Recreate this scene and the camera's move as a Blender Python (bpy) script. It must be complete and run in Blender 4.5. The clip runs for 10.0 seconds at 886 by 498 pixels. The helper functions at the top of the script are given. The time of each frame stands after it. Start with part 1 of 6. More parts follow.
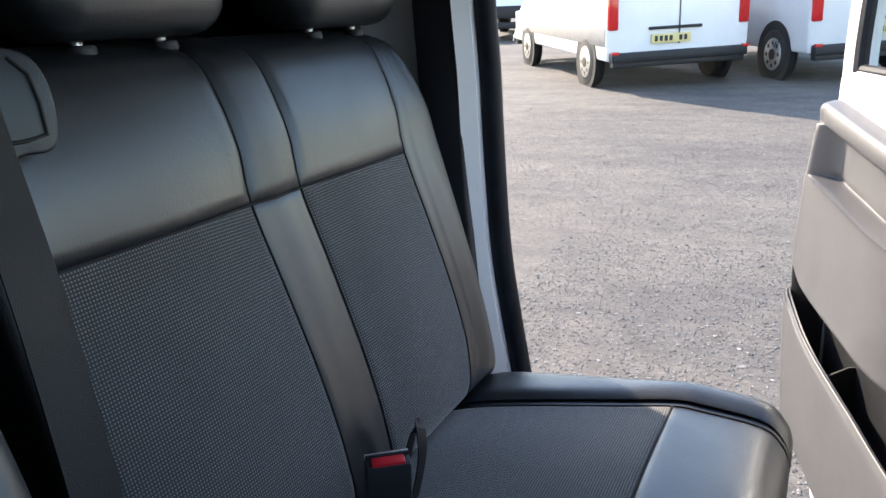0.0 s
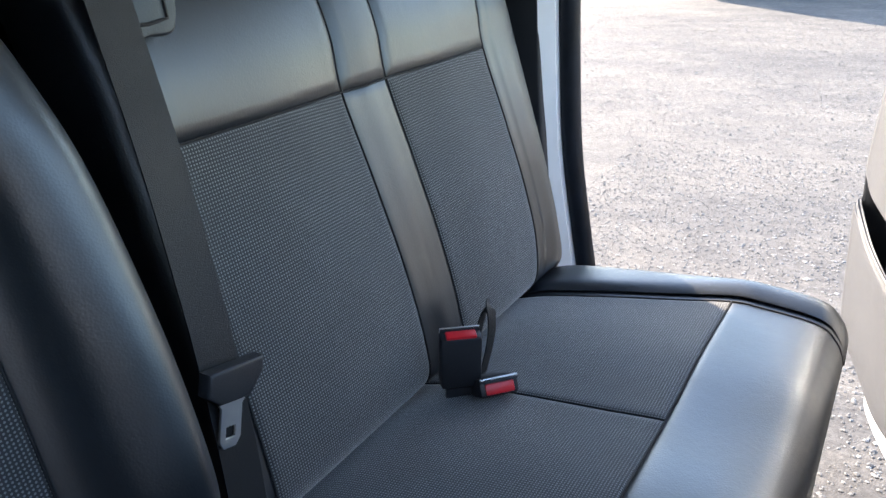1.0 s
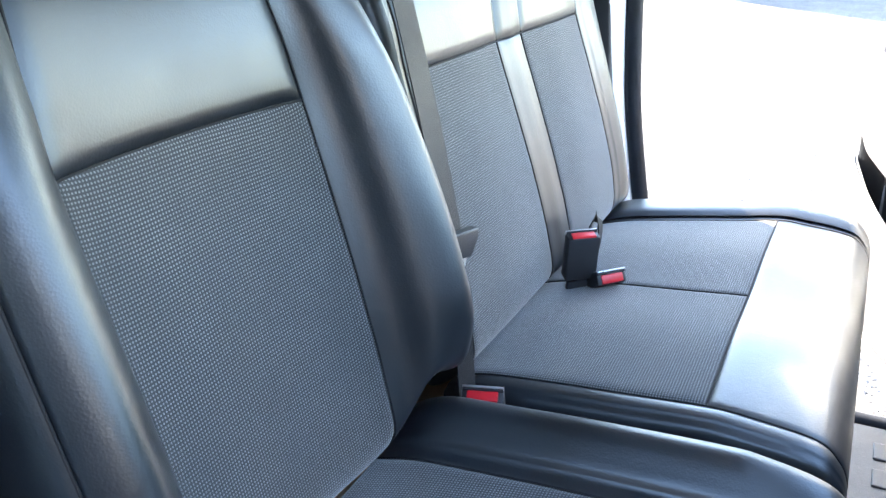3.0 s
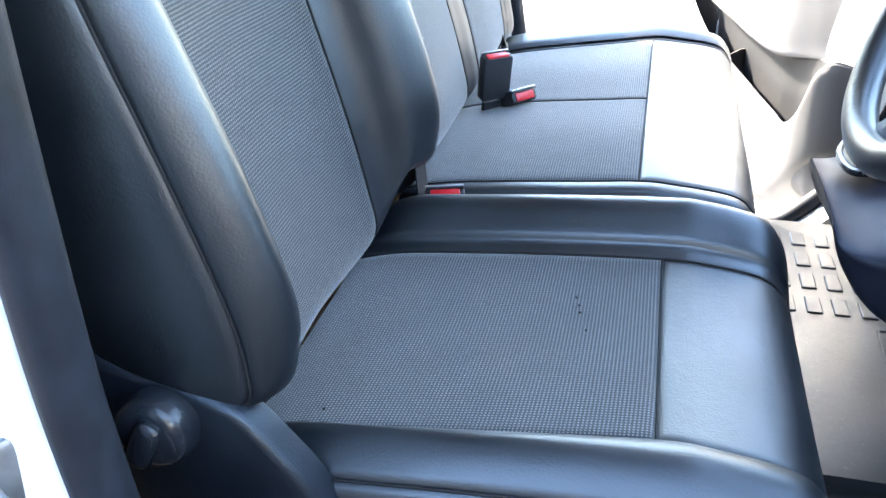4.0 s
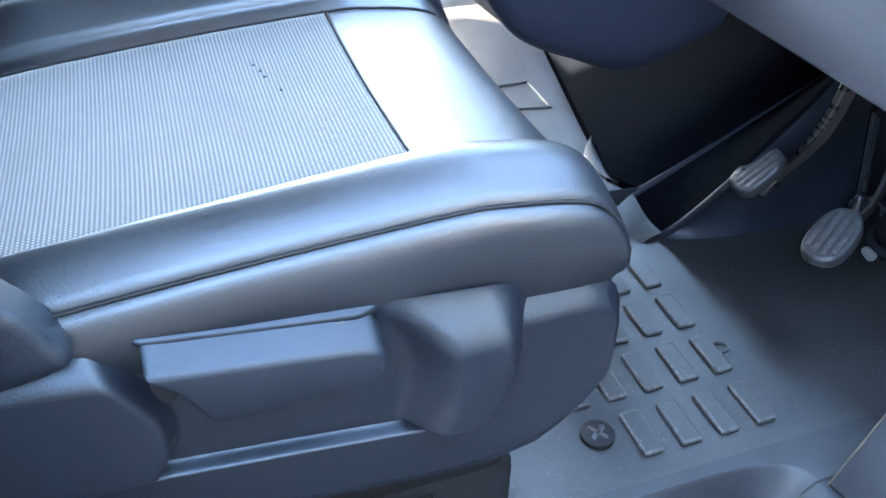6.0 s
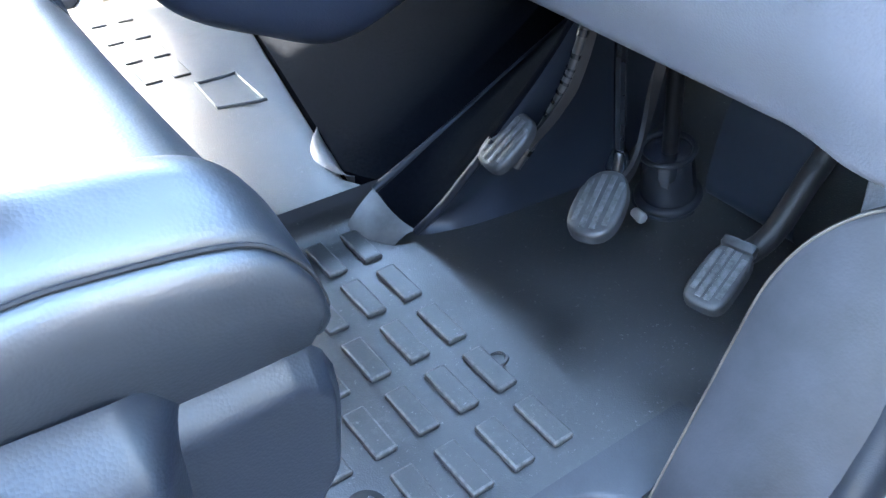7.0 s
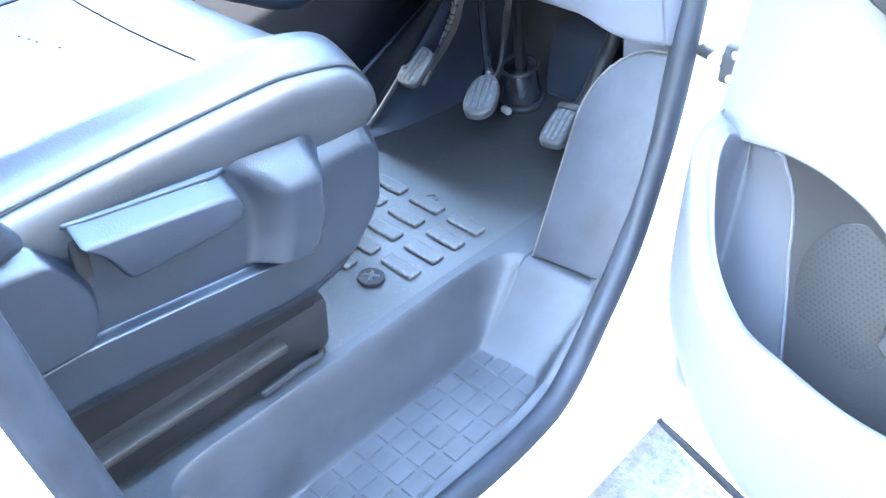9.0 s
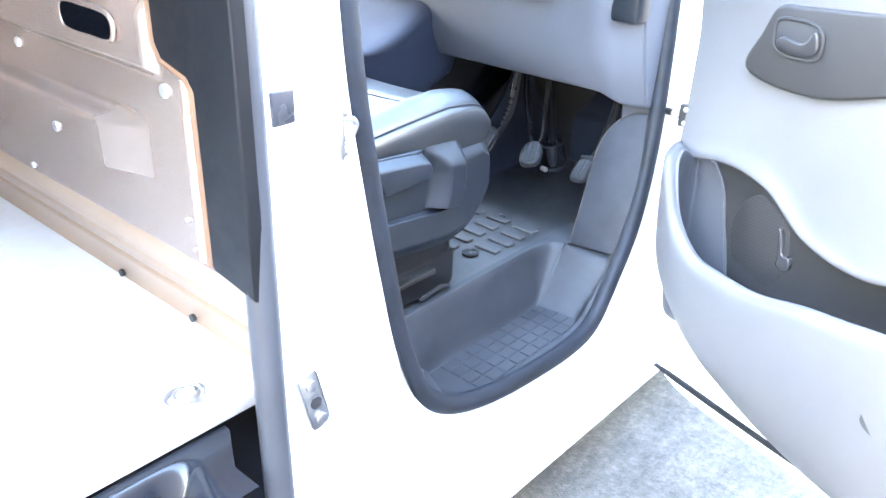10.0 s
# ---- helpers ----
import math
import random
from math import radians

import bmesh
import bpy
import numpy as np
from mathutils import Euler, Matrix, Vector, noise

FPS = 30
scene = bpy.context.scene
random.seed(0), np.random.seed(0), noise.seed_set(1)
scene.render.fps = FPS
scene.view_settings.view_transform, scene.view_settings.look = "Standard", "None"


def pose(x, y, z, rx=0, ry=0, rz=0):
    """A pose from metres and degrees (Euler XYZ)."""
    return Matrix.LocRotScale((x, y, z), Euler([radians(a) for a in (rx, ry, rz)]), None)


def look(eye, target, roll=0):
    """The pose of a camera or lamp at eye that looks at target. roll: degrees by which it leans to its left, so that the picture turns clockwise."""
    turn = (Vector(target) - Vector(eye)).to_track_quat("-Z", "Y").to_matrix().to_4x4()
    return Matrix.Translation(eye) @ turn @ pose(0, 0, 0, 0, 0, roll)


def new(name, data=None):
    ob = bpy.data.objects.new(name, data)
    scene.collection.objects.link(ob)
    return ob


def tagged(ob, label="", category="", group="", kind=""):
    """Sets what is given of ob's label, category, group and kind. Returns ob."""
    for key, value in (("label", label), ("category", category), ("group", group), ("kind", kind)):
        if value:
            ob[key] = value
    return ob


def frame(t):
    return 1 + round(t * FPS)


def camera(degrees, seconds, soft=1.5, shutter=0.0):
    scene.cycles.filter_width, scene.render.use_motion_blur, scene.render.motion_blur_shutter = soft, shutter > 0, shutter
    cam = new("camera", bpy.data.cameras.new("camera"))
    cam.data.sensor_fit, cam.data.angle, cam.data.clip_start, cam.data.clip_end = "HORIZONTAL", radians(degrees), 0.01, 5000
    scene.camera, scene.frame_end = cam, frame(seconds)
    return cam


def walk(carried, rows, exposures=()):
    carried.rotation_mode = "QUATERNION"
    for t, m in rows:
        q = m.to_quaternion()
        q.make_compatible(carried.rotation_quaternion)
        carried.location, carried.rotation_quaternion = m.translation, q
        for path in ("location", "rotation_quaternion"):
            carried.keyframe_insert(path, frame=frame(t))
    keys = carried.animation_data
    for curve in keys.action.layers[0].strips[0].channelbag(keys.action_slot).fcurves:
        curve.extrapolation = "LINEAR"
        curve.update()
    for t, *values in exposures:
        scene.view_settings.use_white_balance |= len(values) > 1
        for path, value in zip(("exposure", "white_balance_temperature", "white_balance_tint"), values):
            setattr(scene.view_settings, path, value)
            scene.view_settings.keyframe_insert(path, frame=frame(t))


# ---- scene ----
cam = camera(56.2, 10.0)
PATH = [
    (0, (0.515, -0.544, 1.622), (-0.314, 1.192, 1.075), -2.1),
    (0.5, (0.532, -0.585, 1.622), (-0.396, 1.072, 0.993), -1.9),
    (1, (0.531, -0.614, 1.62), (-0.403, 0.986, 0.866), -1.7),
    (1.5, (0.505, -0.679, 1.619), (-0.444, 0.913, 0.868), -1.8),
    (2, (0.455, -0.825, 1.626), (-0.473, 0.776, 0.869), -1.6),
    (2.2, (0.442, -0.871, 1.627), (-0.465, 0.74, 0.865), -1.5),
    (3.3, (0.448, -1.068, 1.606), (-0.339, 0.6, 0.831), -1.0),
    (3.5, (0.423, -1.108, 1.595), (-0.239, 0.605, 0.802), -0.8),
    (4, (0.323, -1.188, 1.54), (-0.115, 0.49, 0.544), -1.5),
    (4.5, (0.258, -1.224, 1.507), (0.088, 0.387, 0.334), -1.0),
    (5, (0.199, -1.203, 1.472), (0.295, 0.407, 0.289), -0.7),
    (5.2, (0.187, -1.205, 1.45), (0.353, 0.408, 0.279), -0.7),
    (6.3, (0.209, -1.116, 1.335), (0.897, 0.301, 0.102), 2.0),
    (6.5, (0.25, -1.079, 1.304), (1.037, 0.285, 0.07), 2.3),
    (7, (0.362, -1.01, 1.263), (1.325, 0.243, 0.038), 2.0),
    (7.5, (0.443, -0.99, 1.254), (1.507, 0.179, 0.028), 0.6),
    (8, (0.407, -1.044, 1.276), (1.541, 0.066, 0.058), 0.2),
    (8.2, (0.342, -1.098, 1.268), (1.494, 0.056, 0.109), 2.0),
    (8.5, (0.183, -1.147, 1.312), (1.385, -0.093, 0.111), 2.4),
    (9, (-0.078, -1.34, 1.406), (1.122, -0.29, 0.199), 1.6),
    (9.2, (-0.213, -1.443, 1.436), (0.989, -0.404, 0.222), 1.7),
    (9.5, (-0.41, -1.602, 1.458), (0.824, -0.519, 0.315), 1.2),
    (9.7, (-0.541, -1.68, 1.487), (0.727, -0.563, 0.418), 1.3),
    (10, (-0.815, -1.746, 1.521), (0.533, -0.573, 0.622), 1.6),
]

# ---- light ----
EXPO = [(0.0, 2.12, 7200, 15), (0.5, 2.5, 7200, 15), (1.0, 2.8, 7150, 14), (1.5, 3.2, 7200, 12), (2.0, 3.5, 7250, 12), (3.3, 4.45, 7050, 12), (4.0, 4.6, 7100, 11), (5.0, 5.12, 7400, 11), (6.3, 6.0, 7150, 10), (7.0, 6.3, 7050, 10), (7.5, 6.55, 6900, 10), (8.5, 7.2, 7000, 10), (9.5, 6.8, 7050, 12), (10.0, 6.4, 7900, 14)]
walk(cam, [(t, look(eye, target, roll)) for t, eye, target, roll in PATH], EXPO)

SUN = Vector((-0.72, 0.52, 0.55)).normalized()
world = bpy.data.worlds.new("sky")
scene.world = world
world.use_nodes = True
wn = world.node_tree
sky = wn.nodes.new("ShaderNodeTexSky")
sky.sky_type, sky.sun_disc = "NISHITA", False
sky.sun_elevation = math.asin(SUN.z)
sky.sun_rotation = math.atan2(SUN.x, SUN.y)
sky.dust_density, sky.air_density, sky.ozone_density = 0.6, 1.25, 2.5
wn.links.new(sky.outputs[0], wn.nodes["Background"].inputs[0])
wn.nodes["Background"].inputs[1].default_value = 0.15
sun = new("sun", bpy.data.lights.new("sun", "SUN"))
sun.data.energy, sun.data.angle, sun.data.color = 3.2, radians(1.5), (1.0, 0.91, 0.79)
sun.matrix_basis = look(SUN * 30, (0, 0, 0))


# ---- materials ----
def shader(name, colour, rough=0.5, metal=0.0):
    m = bpy.data.materials.new(name)
    m.use_nodes = True
    b = m.node_tree.nodes["Principled BSDF"]
    b.inputs["Base Color"].default_value = (*colour, 1)
    b.inputs["Roughness"].default_value, b.inputs["Metallic"].default_value = rough, metal
    return m, m.node_tree, b


def tex(nt, kind, scale, coord="Position", **more):
    c = nt.nodes.new("ShaderNodeNewGeometry")
    n = nt.nodes.new("ShaderNodeTex" + kind)
    nt.links.new(c.outputs[coord], n.inputs["Vector"])
    n.inputs["Scale"].default_value = scale
    for k, v in more.items():
        n.inputs[k].default_value = v
    return n


def ramp(nt, source, stops):
    r = nt.nodes.new("ShaderNodeValToRGB")
    nt.links.new(source, r.inputs[0])
    while len(r.color_ramp.elements) < len(stops):
        r.color_ramp.elements.new(0.5)
    for e, (p, c) in zip(r.color_ramp.elements, stops):
        e.position, e.color = p, (*c, 1) if not isinstance(c, float) else (c, c, c, 1)
    return r


def bump(nt, b, height, strength, distance):
    n = nt.nodes.new("ShaderNodeBump")
    n.inputs["Strength"].default_value, n.inputs["Distance"].default_value = strength, distance
    nt.links.new(height, n.inputs["Height"])
    prior = b.inputs["Normal"].links
    if prior:
        nt.links.new(prior[0].from_socket, n.inputs["Normal"])
    nt.links.new(n.outputs[0], b.inputs["Normal"])


def mixed(nt, a, c, fac):
    n = nt.nodes.new("ShaderNodeMix")
    n.data_type = "RGBA"
    for s, v in ((n.inputs[0], fac), (n.inputs[6], a), (n.inputs[7], c)):
        if isinstance(v, (tuple, float)):
            s.default_value = (*v, 1) if isinstance(v, tuple) else v
        else:
            nt.links.new(v, s)
    return n.outputs[2]


def plain(name, colour, rough, metal=0.0, vary=0.15, grain=0.0, grain_scale=700, stain=6.0):
    """Colour and gloss that vary in broad patches and fine specks, with a fine moulded grain."""
    m, nt, b = shader(name, colour, rough, metal)
    n = tex(nt, "Noise", stain, Detail=6.0, Roughness=0.65)
    dark, light = tuple(c * (1 - vary) for c in colour), tuple(min(1, c * (1 + vary)) for c in colour)
    nt.links.new(ramp(nt, n.outputs[0], [(0.3, dark), (0.7, light)]).outputs[0], b.inputs["Base Color"])
    nt.links.new(ramp(nt, n.outputs[0], [(0.3, max(0.0, rough - 0.08)), (0.7, min(1.0, rough + 0.08))]).outputs[0], b.inputs["Roughness"])
    if grain:
        b.inputs["Specular IOR Level"].default_value = 0.35
        g = tex(nt, "Voronoi", grain_scale)
        bump(nt, b, g.outputs["Distance"], grain, 0.0006)
    return m


def leather_material():
    m, nt, b = shader("leather", (0.022, 0.026, 0.032), 0.42)
    n = tex(nt, "Noise", 9.0, Detail=5.0)
    nt.links.new(ramp(nt, n.outputs[0], [(0.3, (0.003, 0.0042, 0.0065)), (0.7, (0.006, 0.0078, 0.011))]).outputs[0], b.inputs["Base Color"])
    nt.links.new(ramp(nt, n.outputs[0], [(0.3, 0.34), (0.7, 0.46)]).outputs[0], b.inputs["Roughness"])
    g = tex(nt, "Voronoi", 430.0)
    bump(nt, b, g.outputs["Distance"], 0.2, 0.0006)
    b.inputs["Specular IOR Level"].default_value = 1.0
    b.inputs["Specular Tint"].default_value = (0.90, 0.96, 1.0, 1)
    w = tex(nt, "Noise", 45.0, Detail=5.0, Distortion=1.2)
    bump(nt, b, w.outputs[0], 0.06, 0.004)
    return m


def fabric_material(pitch):
    """Woven seat cloth: rows of pale thread knots, every other row shifted by half."""
    m, nt, b = shader("woven_cloth", (0.02, 0.021, 0.024), 0.85)
    uv = nt.nodes.new("ShaderNodeTexCoord")
    sep = nt.nodes.new("ShaderNodeSeparateXYZ")
    nt.links.new(uv.outputs["UV"], sep.inputs[0])

    def calc(op, a, c):
        n = nt.nodes.new("ShaderNodeMath")
        n.operation = op
        for s, v in zip(n.inputs, (a, c)):
            if isinstance(v, float):
                s.default_value = v
            else:
                nt.links.new(v, s)
        return n.outputs[0]

    k = 2 * math.pi / pitch
    plus = calc("MULTIPLY", calc("ADD", sep.outputs[0], sep.outputs[1]), k * 0.5)
    less = calc("MULTIPLY", calc("SUBTRACT", sep.outputs[0], sep.outputs[1]), k * 0.5)
    knots = calc("MULTIPLY", calc("SINE", plus, 0.0), calc("SINE", less, 0.0))
    near = ramp(nt, knots, [(0.25, 0.0), (0.55, 1.0)])
    patch = tex(nt, "Noise", 14.0, Detail=4.0)
    thread = ramp(nt, patch.outputs[0], [(0.3, (0.110, 0.117, 0.12)), (0.7, (0.160, 0.166, 0.166))])
    nt.links.new(mixed(nt, (0.013, 0.0145, 0.017), thread.outputs[0], near.outputs[0]), b.inputs["Base Color"])
    b.inputs["Sheen Weight"].default_value = 0.35
    bump(nt, b, near.outputs[0], 0.5, 0.0006)
    return m


def paint_material(name, colour):
    m, nt, b = shader(name, colour, 0.35)
    n = tex(nt, "Noise", 3.0, Detail=8.0, Roughness=0.7)
    nt.links.new(ramp(nt, n.outputs[0], [(0.3, tuple(c * 0.94 for c in colour)), (0.65, colour)]).outputs[0], b.inputs["Base Color"])
    b.inputs["Coat Weight"].default_value, b.inputs["Coat Roughness"].default_value = 0.6, 0.06
    return m


def gravel_material():
    m, nt, b = shader("gravel", (0.3, 0.28, 0.26), 0.9)
    big = tex(nt, "Voronoi", 75.0, Randomness=1.0)
    small = tex(nt, "Voronoi", 160.0, Randomness=1.0)
    patch = tex(nt, "Noise", 0.35, Detail=8.0, Roughness=0.7)
    grain = tex(nt, "Noise", 38.0, Detail=12.0, Roughness=0.85)
    cell = nt.nodes.new("ShaderNodeSeparateColor")
    nt.links.new(big.outputs["Color"], cell.inputs[0])
    stone = ramp(nt, cell.outputs[0], [(0.0, (0.098, 0.097, 0.096)), (0.45, (0.122, 0.119, 0.117)), (0.80, (0.142, 0.138, 0.135)), (1.0, (0.19, 0.186, 0.18))])
    dust = ramp(nt, grain.outputs[0], [(0.37, (0.058, 0.056, 0.054)), (0.50, (0.140, 0.135, 0.130)), (0.63, (0.25, 0.243, 0.232))])
    nt.links.new(mixed(nt, dust.outputs[0], stone.outputs[0], ramp(nt, patch.outputs[0], [(0.36, 0.1), (0.58, 0.45)]).outputs[0]), b.inputs["Base Color"])
    streak = tex(nt, "Noise", 1.0, Detail=9.0, Roughness=0.75)
    turn = nt.nodes.new("ShaderNodeMapping")
    turn.inputs["Scale"].default_value, turn.inputs["Rotation"].default_value = (0.35, 1.3, 1.0), (0, 0, -0.12)
    c = nt.nodes.new("ShaderNodeNewGeometry")
    nt.links.new(c.outputs["Position"], turn.inputs["Vector"])
    nt.links.new(turn.outputs[0], streak.inputs["Vector"])
    was = b.inputs["Base Color"].links[0].from_socket
    shade = nt.nodes.new("ShaderNodeMix")
    shade.data_type, shade.blend_type = "RGBA", "MULTIPLY"
    shade.inputs[0].default_value = 1.0
    nt.links.new(was, shade.inputs[6])
    nt.links.new(ramp(nt, streak.outputs[0], [(0.36, (0.62, 0.62, 0.65)), (0.46, (0.84, 0.83, 0.84)), (0.54, (1.08, 1.04, 1.0)), (0.64, (1.22, 1.17, 1.12))]).outputs[0], shade.inputs[7])
    nt.links.new(shade.outputs[2], b.inputs["Base Color"])
    mottle = tex(nt, "Noise", 5.5, Detail=10.0, Roughness=0.8)
    was = b.inputs["Base Color"].links[0].from_socket
    spots = nt.nodes.new("ShaderNodeMix")
    spots.data_type, spots.blend_type = "RGBA", "MULTIPLY"
    spots.inputs[0].default_value = 1.0
    nt.links.new(was, spots.inputs[6])
    nt.links.new(ramp(nt, mottle.outputs[0], [(0.36, (0.52, 0.52, 0.53)), (0.5, (0.68, 0.675, 0.665)), (0.64, (0.84, 0.83, 0.81))]).outputs[0], spots.inputs[7])
    nt.links.new(spots.outputs[2], b.inputs["Base Color"])
    bump(nt, b, small.outputs["Distance"], 0.3, 0.004)
    bump(nt, b, big.outputs["Distance"], 0.10, 0.004)
    return m


def stone_material():
    m, nt, b = shader("loose_stones", (0.35, 0.33, 0.31), 0.85)
    g = nt.nodes.new("ShaderNodeNewGeometry")
    r = ramp(nt, g.outputs["Random Per Island"], [(0.0, (0.075, 0.075, 0.078)), (0.4, (0.125, 0.123, 0.12)), (0.8, (0.19, 0.187, 0.182)), (1.0, (0.30, 0.292, 0.284))])
    nt.links.new(r.outputs[0], b.inputs["Base Color"])
    return m


def mat_material(name, gloss, pale):
    """Black moulded rubber with walked-in dust, fine pale scuffs and painted toe-board shade."""
    m, nt, b = shader(name, (0.03, 0.03, 0.03), 0.42)
    broad = tex(nt, "Noise", 9.0, Detail=8.0, Roughness=0.7)
    fine = tex(nt, "Noise", 95.0, Detail=6.0, Roughness=0.8)
    base = ramp(nt, broad.outputs[0], [(0.35, tuple(pale * c for c in (0.018, 0.019, 0.021))), (0.7, tuple(pale * c for c in (0.030, 0.031, 0.032)))])
    speck = tex(nt, "Noise", 240.0, Detail=4.0, Roughness=0.7)
    scuff = tex(nt, "Noise", 26.0, Detail=10.0, Roughness=0.85, Distortion=1.6)
    dust = ramp(nt, fine.outputs[0], [(0.50, 0.0), (0.78, 0.42)])
    where = ramp(nt, broad.outputs[0], [(0.38, 0.08), (0.66, 1.0)])
    both = nt.nodes.new("ShaderNodeMath")
    both.operation = "MULTIPLY"
    nt.links.new(dust.outputs[0], both.inputs[0])
    nt.links.new(where.outputs[0], both.inputs[1])
    place = nt.nodes.new("ShaderNodeNewGeometry")
    axes = nt.nodes.new("ShaderNodeSeparateXYZ")
    nt.links.new(place.outputs["Position"], axes.inputs[0])
    # Dust fades forward, so the dash's shade on the mat is painted in.
    toe_shade = ramp(nt, axes.outputs[0], [(0.70, 1.0), (1.10, 0.10)])
    spread = nt.nodes.new("ShaderNodeMath")
    spread.operation = "MULTIPLY"
    nt.links.new(both.outputs[0], spread.inputs[0])
    nt.links.new(toe_shade.outputs[0], spread.inputs[1])
    dusty = mixed(nt, base.outputs[0], (0.11, 0.105, 0.095), spread.outputs[0])
    marks = nt.nodes.new("ShaderNodeMath")
    marks.operation = "MULTIPLY"
    nt.links.new(ramp(nt, speck.outputs[0], [(0.60, 0.0), (0.70, 0.6)]).outputs[0], marks.inputs[0])
    nt.links.new(ramp(nt, scuff.outputs[0], [(0.47, 0.0), (0.57, 1.0)]).outputs[0], marks.inputs[1])
    nt.links.new(mixed(nt, dusty, (0.20, 0.19, 0.18), marks.outputs[0]), b.inputs["Base Color"])
    nt.links.new(ramp(nt, broad.outputs[0], [(0.3, 0.30), (0.7, 0.50)]).outputs[0], b.inputs["Roughness"])
    g = tex(nt, "Voronoi", 500.0)
    bump(nt, b, g.outputs["Distance"], 0.25, 0.0006)
    bump(nt, b, broad.outputs[0], 0.15, 0.006)
    b.inputs["Specular IOR Level"].default_value = gloss
    return m


def felt_material():
    """Black sound-deadening felt, almost without gloss."""
    m, nt, b = shader("black_felt", (0.006, 0.007, 0.009), 0.9)
    b.inputs["Specular IOR Level"].default_value = 0.015
    n = tex(nt, "Noise", 180.0, Detail=5.0)
    nt.links.new(ramp(nt, n.outputs[0], [(0.3, (0.0009, 0.0013, 0.0022)), (0.7, (0.0022, 0.0029, 0.0043))]).outputs[0], b.inputs["Base Color"])
    bump(nt, b, n.outputs[0], 0.4, 0.002)
    return m


def glass_material():
    m, nt, b = shader("glass", (0.85, 0.92, 0.9), 0.02)
    b.inputs["Transmission Weight"].default_value, b.inputs["IOR"].default_value = 1.0, 1.1
    return m


LEATHER = leather_material()
CLOTH = fabric_material(0.0038)
WHITE = paint_material("white_paint", (0.80, 0.81, 0.82))
SILVER = paint_material("silver_paint", (0.62, 0.64, 0.67))
GALV = plain("galvanised_steel", (0.36, 0.37, 0.38), 0.42, 1.0, vary=0.2, stain=30)
BLACK = plain("black_plastic", (0.020, 0.021, 0.024), 0.5, grain=0.3)
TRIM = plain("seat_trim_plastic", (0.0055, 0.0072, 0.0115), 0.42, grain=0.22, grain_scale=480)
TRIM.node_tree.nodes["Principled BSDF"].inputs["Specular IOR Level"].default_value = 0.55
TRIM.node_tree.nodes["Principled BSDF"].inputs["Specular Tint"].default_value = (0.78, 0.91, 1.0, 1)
MAT = mat_material("rubber_mat", 0.65, 0.42)
# Paler copy of the mat: the passenger side's stronger light is in its colour.
LITMAT = mat_material("lit_rubber_mat", 0.5, 1.0)
THREAD = plain("seam_thread", (0.004, 0.004, 0.005), 0.8)
SEAL = plain("rubber_seal", (0.009, 0.0115, 0.0165), 0.55, vary=0.45, grain=0.2, stain=24.0)
SEAL.node_tree.nodes["Principled BSDF"].inputs["Specular IOR Level"].default_value = 0.25
GREYSEAL = plain("grey_rubber", (0.042, 0.044, 0.050), 0.4, vary=0.1, grain=0.2)
DASH = plain("dash_plastic", (0.078, 0.083, 0.098), 0.5, vary=0.06, grain=0.4, grain_scale=520)
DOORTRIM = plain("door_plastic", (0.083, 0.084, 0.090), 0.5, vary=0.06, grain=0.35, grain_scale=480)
# Dark insert plastic; inside the pocket it also stands in for shade.
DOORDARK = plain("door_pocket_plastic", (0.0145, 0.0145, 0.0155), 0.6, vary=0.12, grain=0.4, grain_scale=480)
POCKET = plain("pocket_end_plastic", (0.044, 0.047, 0.055), 0.5, vary=0.08, grain=0.35, grain_scale=480)
METAL = plain("bare_metal", (0.60, 0.60, 0.60), 0.32, 0.85, vary=0.12)
WORN = plain("worn_rubber", (0.052, 0.05, 0.048), 0.5, vary=0.8, stain=140.0)
STEEL = plain("black_steel", (0.03, 0.03, 0.032), 0.35, 0.2)
RED = plain("red_plastic", (0.55, 0.012, 0.02), 0.35)
WEB = plain("belt_webbing", (0.008, 0.0088, 0.0105), 0.6, vary=0.1, grain=0.5, grain_scale=900)
CONSOLE = plain("console_plastic", (0.020, 0.025, 0.040), 0.5, vary=0.06, grain=0.3, grain_scale=520)
CONSOLE.node_tree.nodes["Principled BSDF"].inputs["Specular IOR Level"].default_value = 0.22
KICK = plain("kick_plastic", (0.0235, 0.0255, 0.031), 0.55, vary=0.25, grain=0.2, grain_scale=420, stain=14)
KICK.node_tree.nodes["Principled BSDF"].inputs["Specular IOR Level"].default_value = 0.18
PEDAL = plain("pedal_rubber", (0.020, 0.021, 0.023), 0.5, vary=0.6, stain=60.0)
RIB = plain("worn_pedal_rib", (0.045, 0.046, 0.048), 0.45, vary=0.75, stain=110.0)
WALL = plain("cargo_paint", (0.37, 0.28, 0.225), 0.26, 0.7, vary=0.10, stain=1.6)
# Warmer copy of the bulkhead paint, with orange bounced light in its colour.
WARMFOOT = plain("bounce_warmed_paint", (0.46, 0.31, 0.20), 0.3, 0.5, vary=0.03, stain=0.5)
for m in (WALL, WARMFOOT):
    m.node_tree.links.remove(m.node_tree.nodes["Principled BSDF"].inputs["Roughness"].links[0])
LINING = plain("moulded_lining", (0.004, 0.0046, 0.006), 0.5, vary=0.3, stain=16.0)
LINING.node_tree.nodes["Principled BSDF"].inputs["Specular IOR Level"].default_value = 0.26
FOLD = plain("lining_fold", (0.006, 0.008, 0.013), 0.45, vary=0.3, stain=16.0)
FOLD.node_tree.nodes["Principled BSDF"].inputs["Specular IOR Level"].default_value = 0.25
BOARD = plain("cargo_board", (0.66, 0.65, 0.63), 0.6, vary=0.1)
CARPET = felt_material()
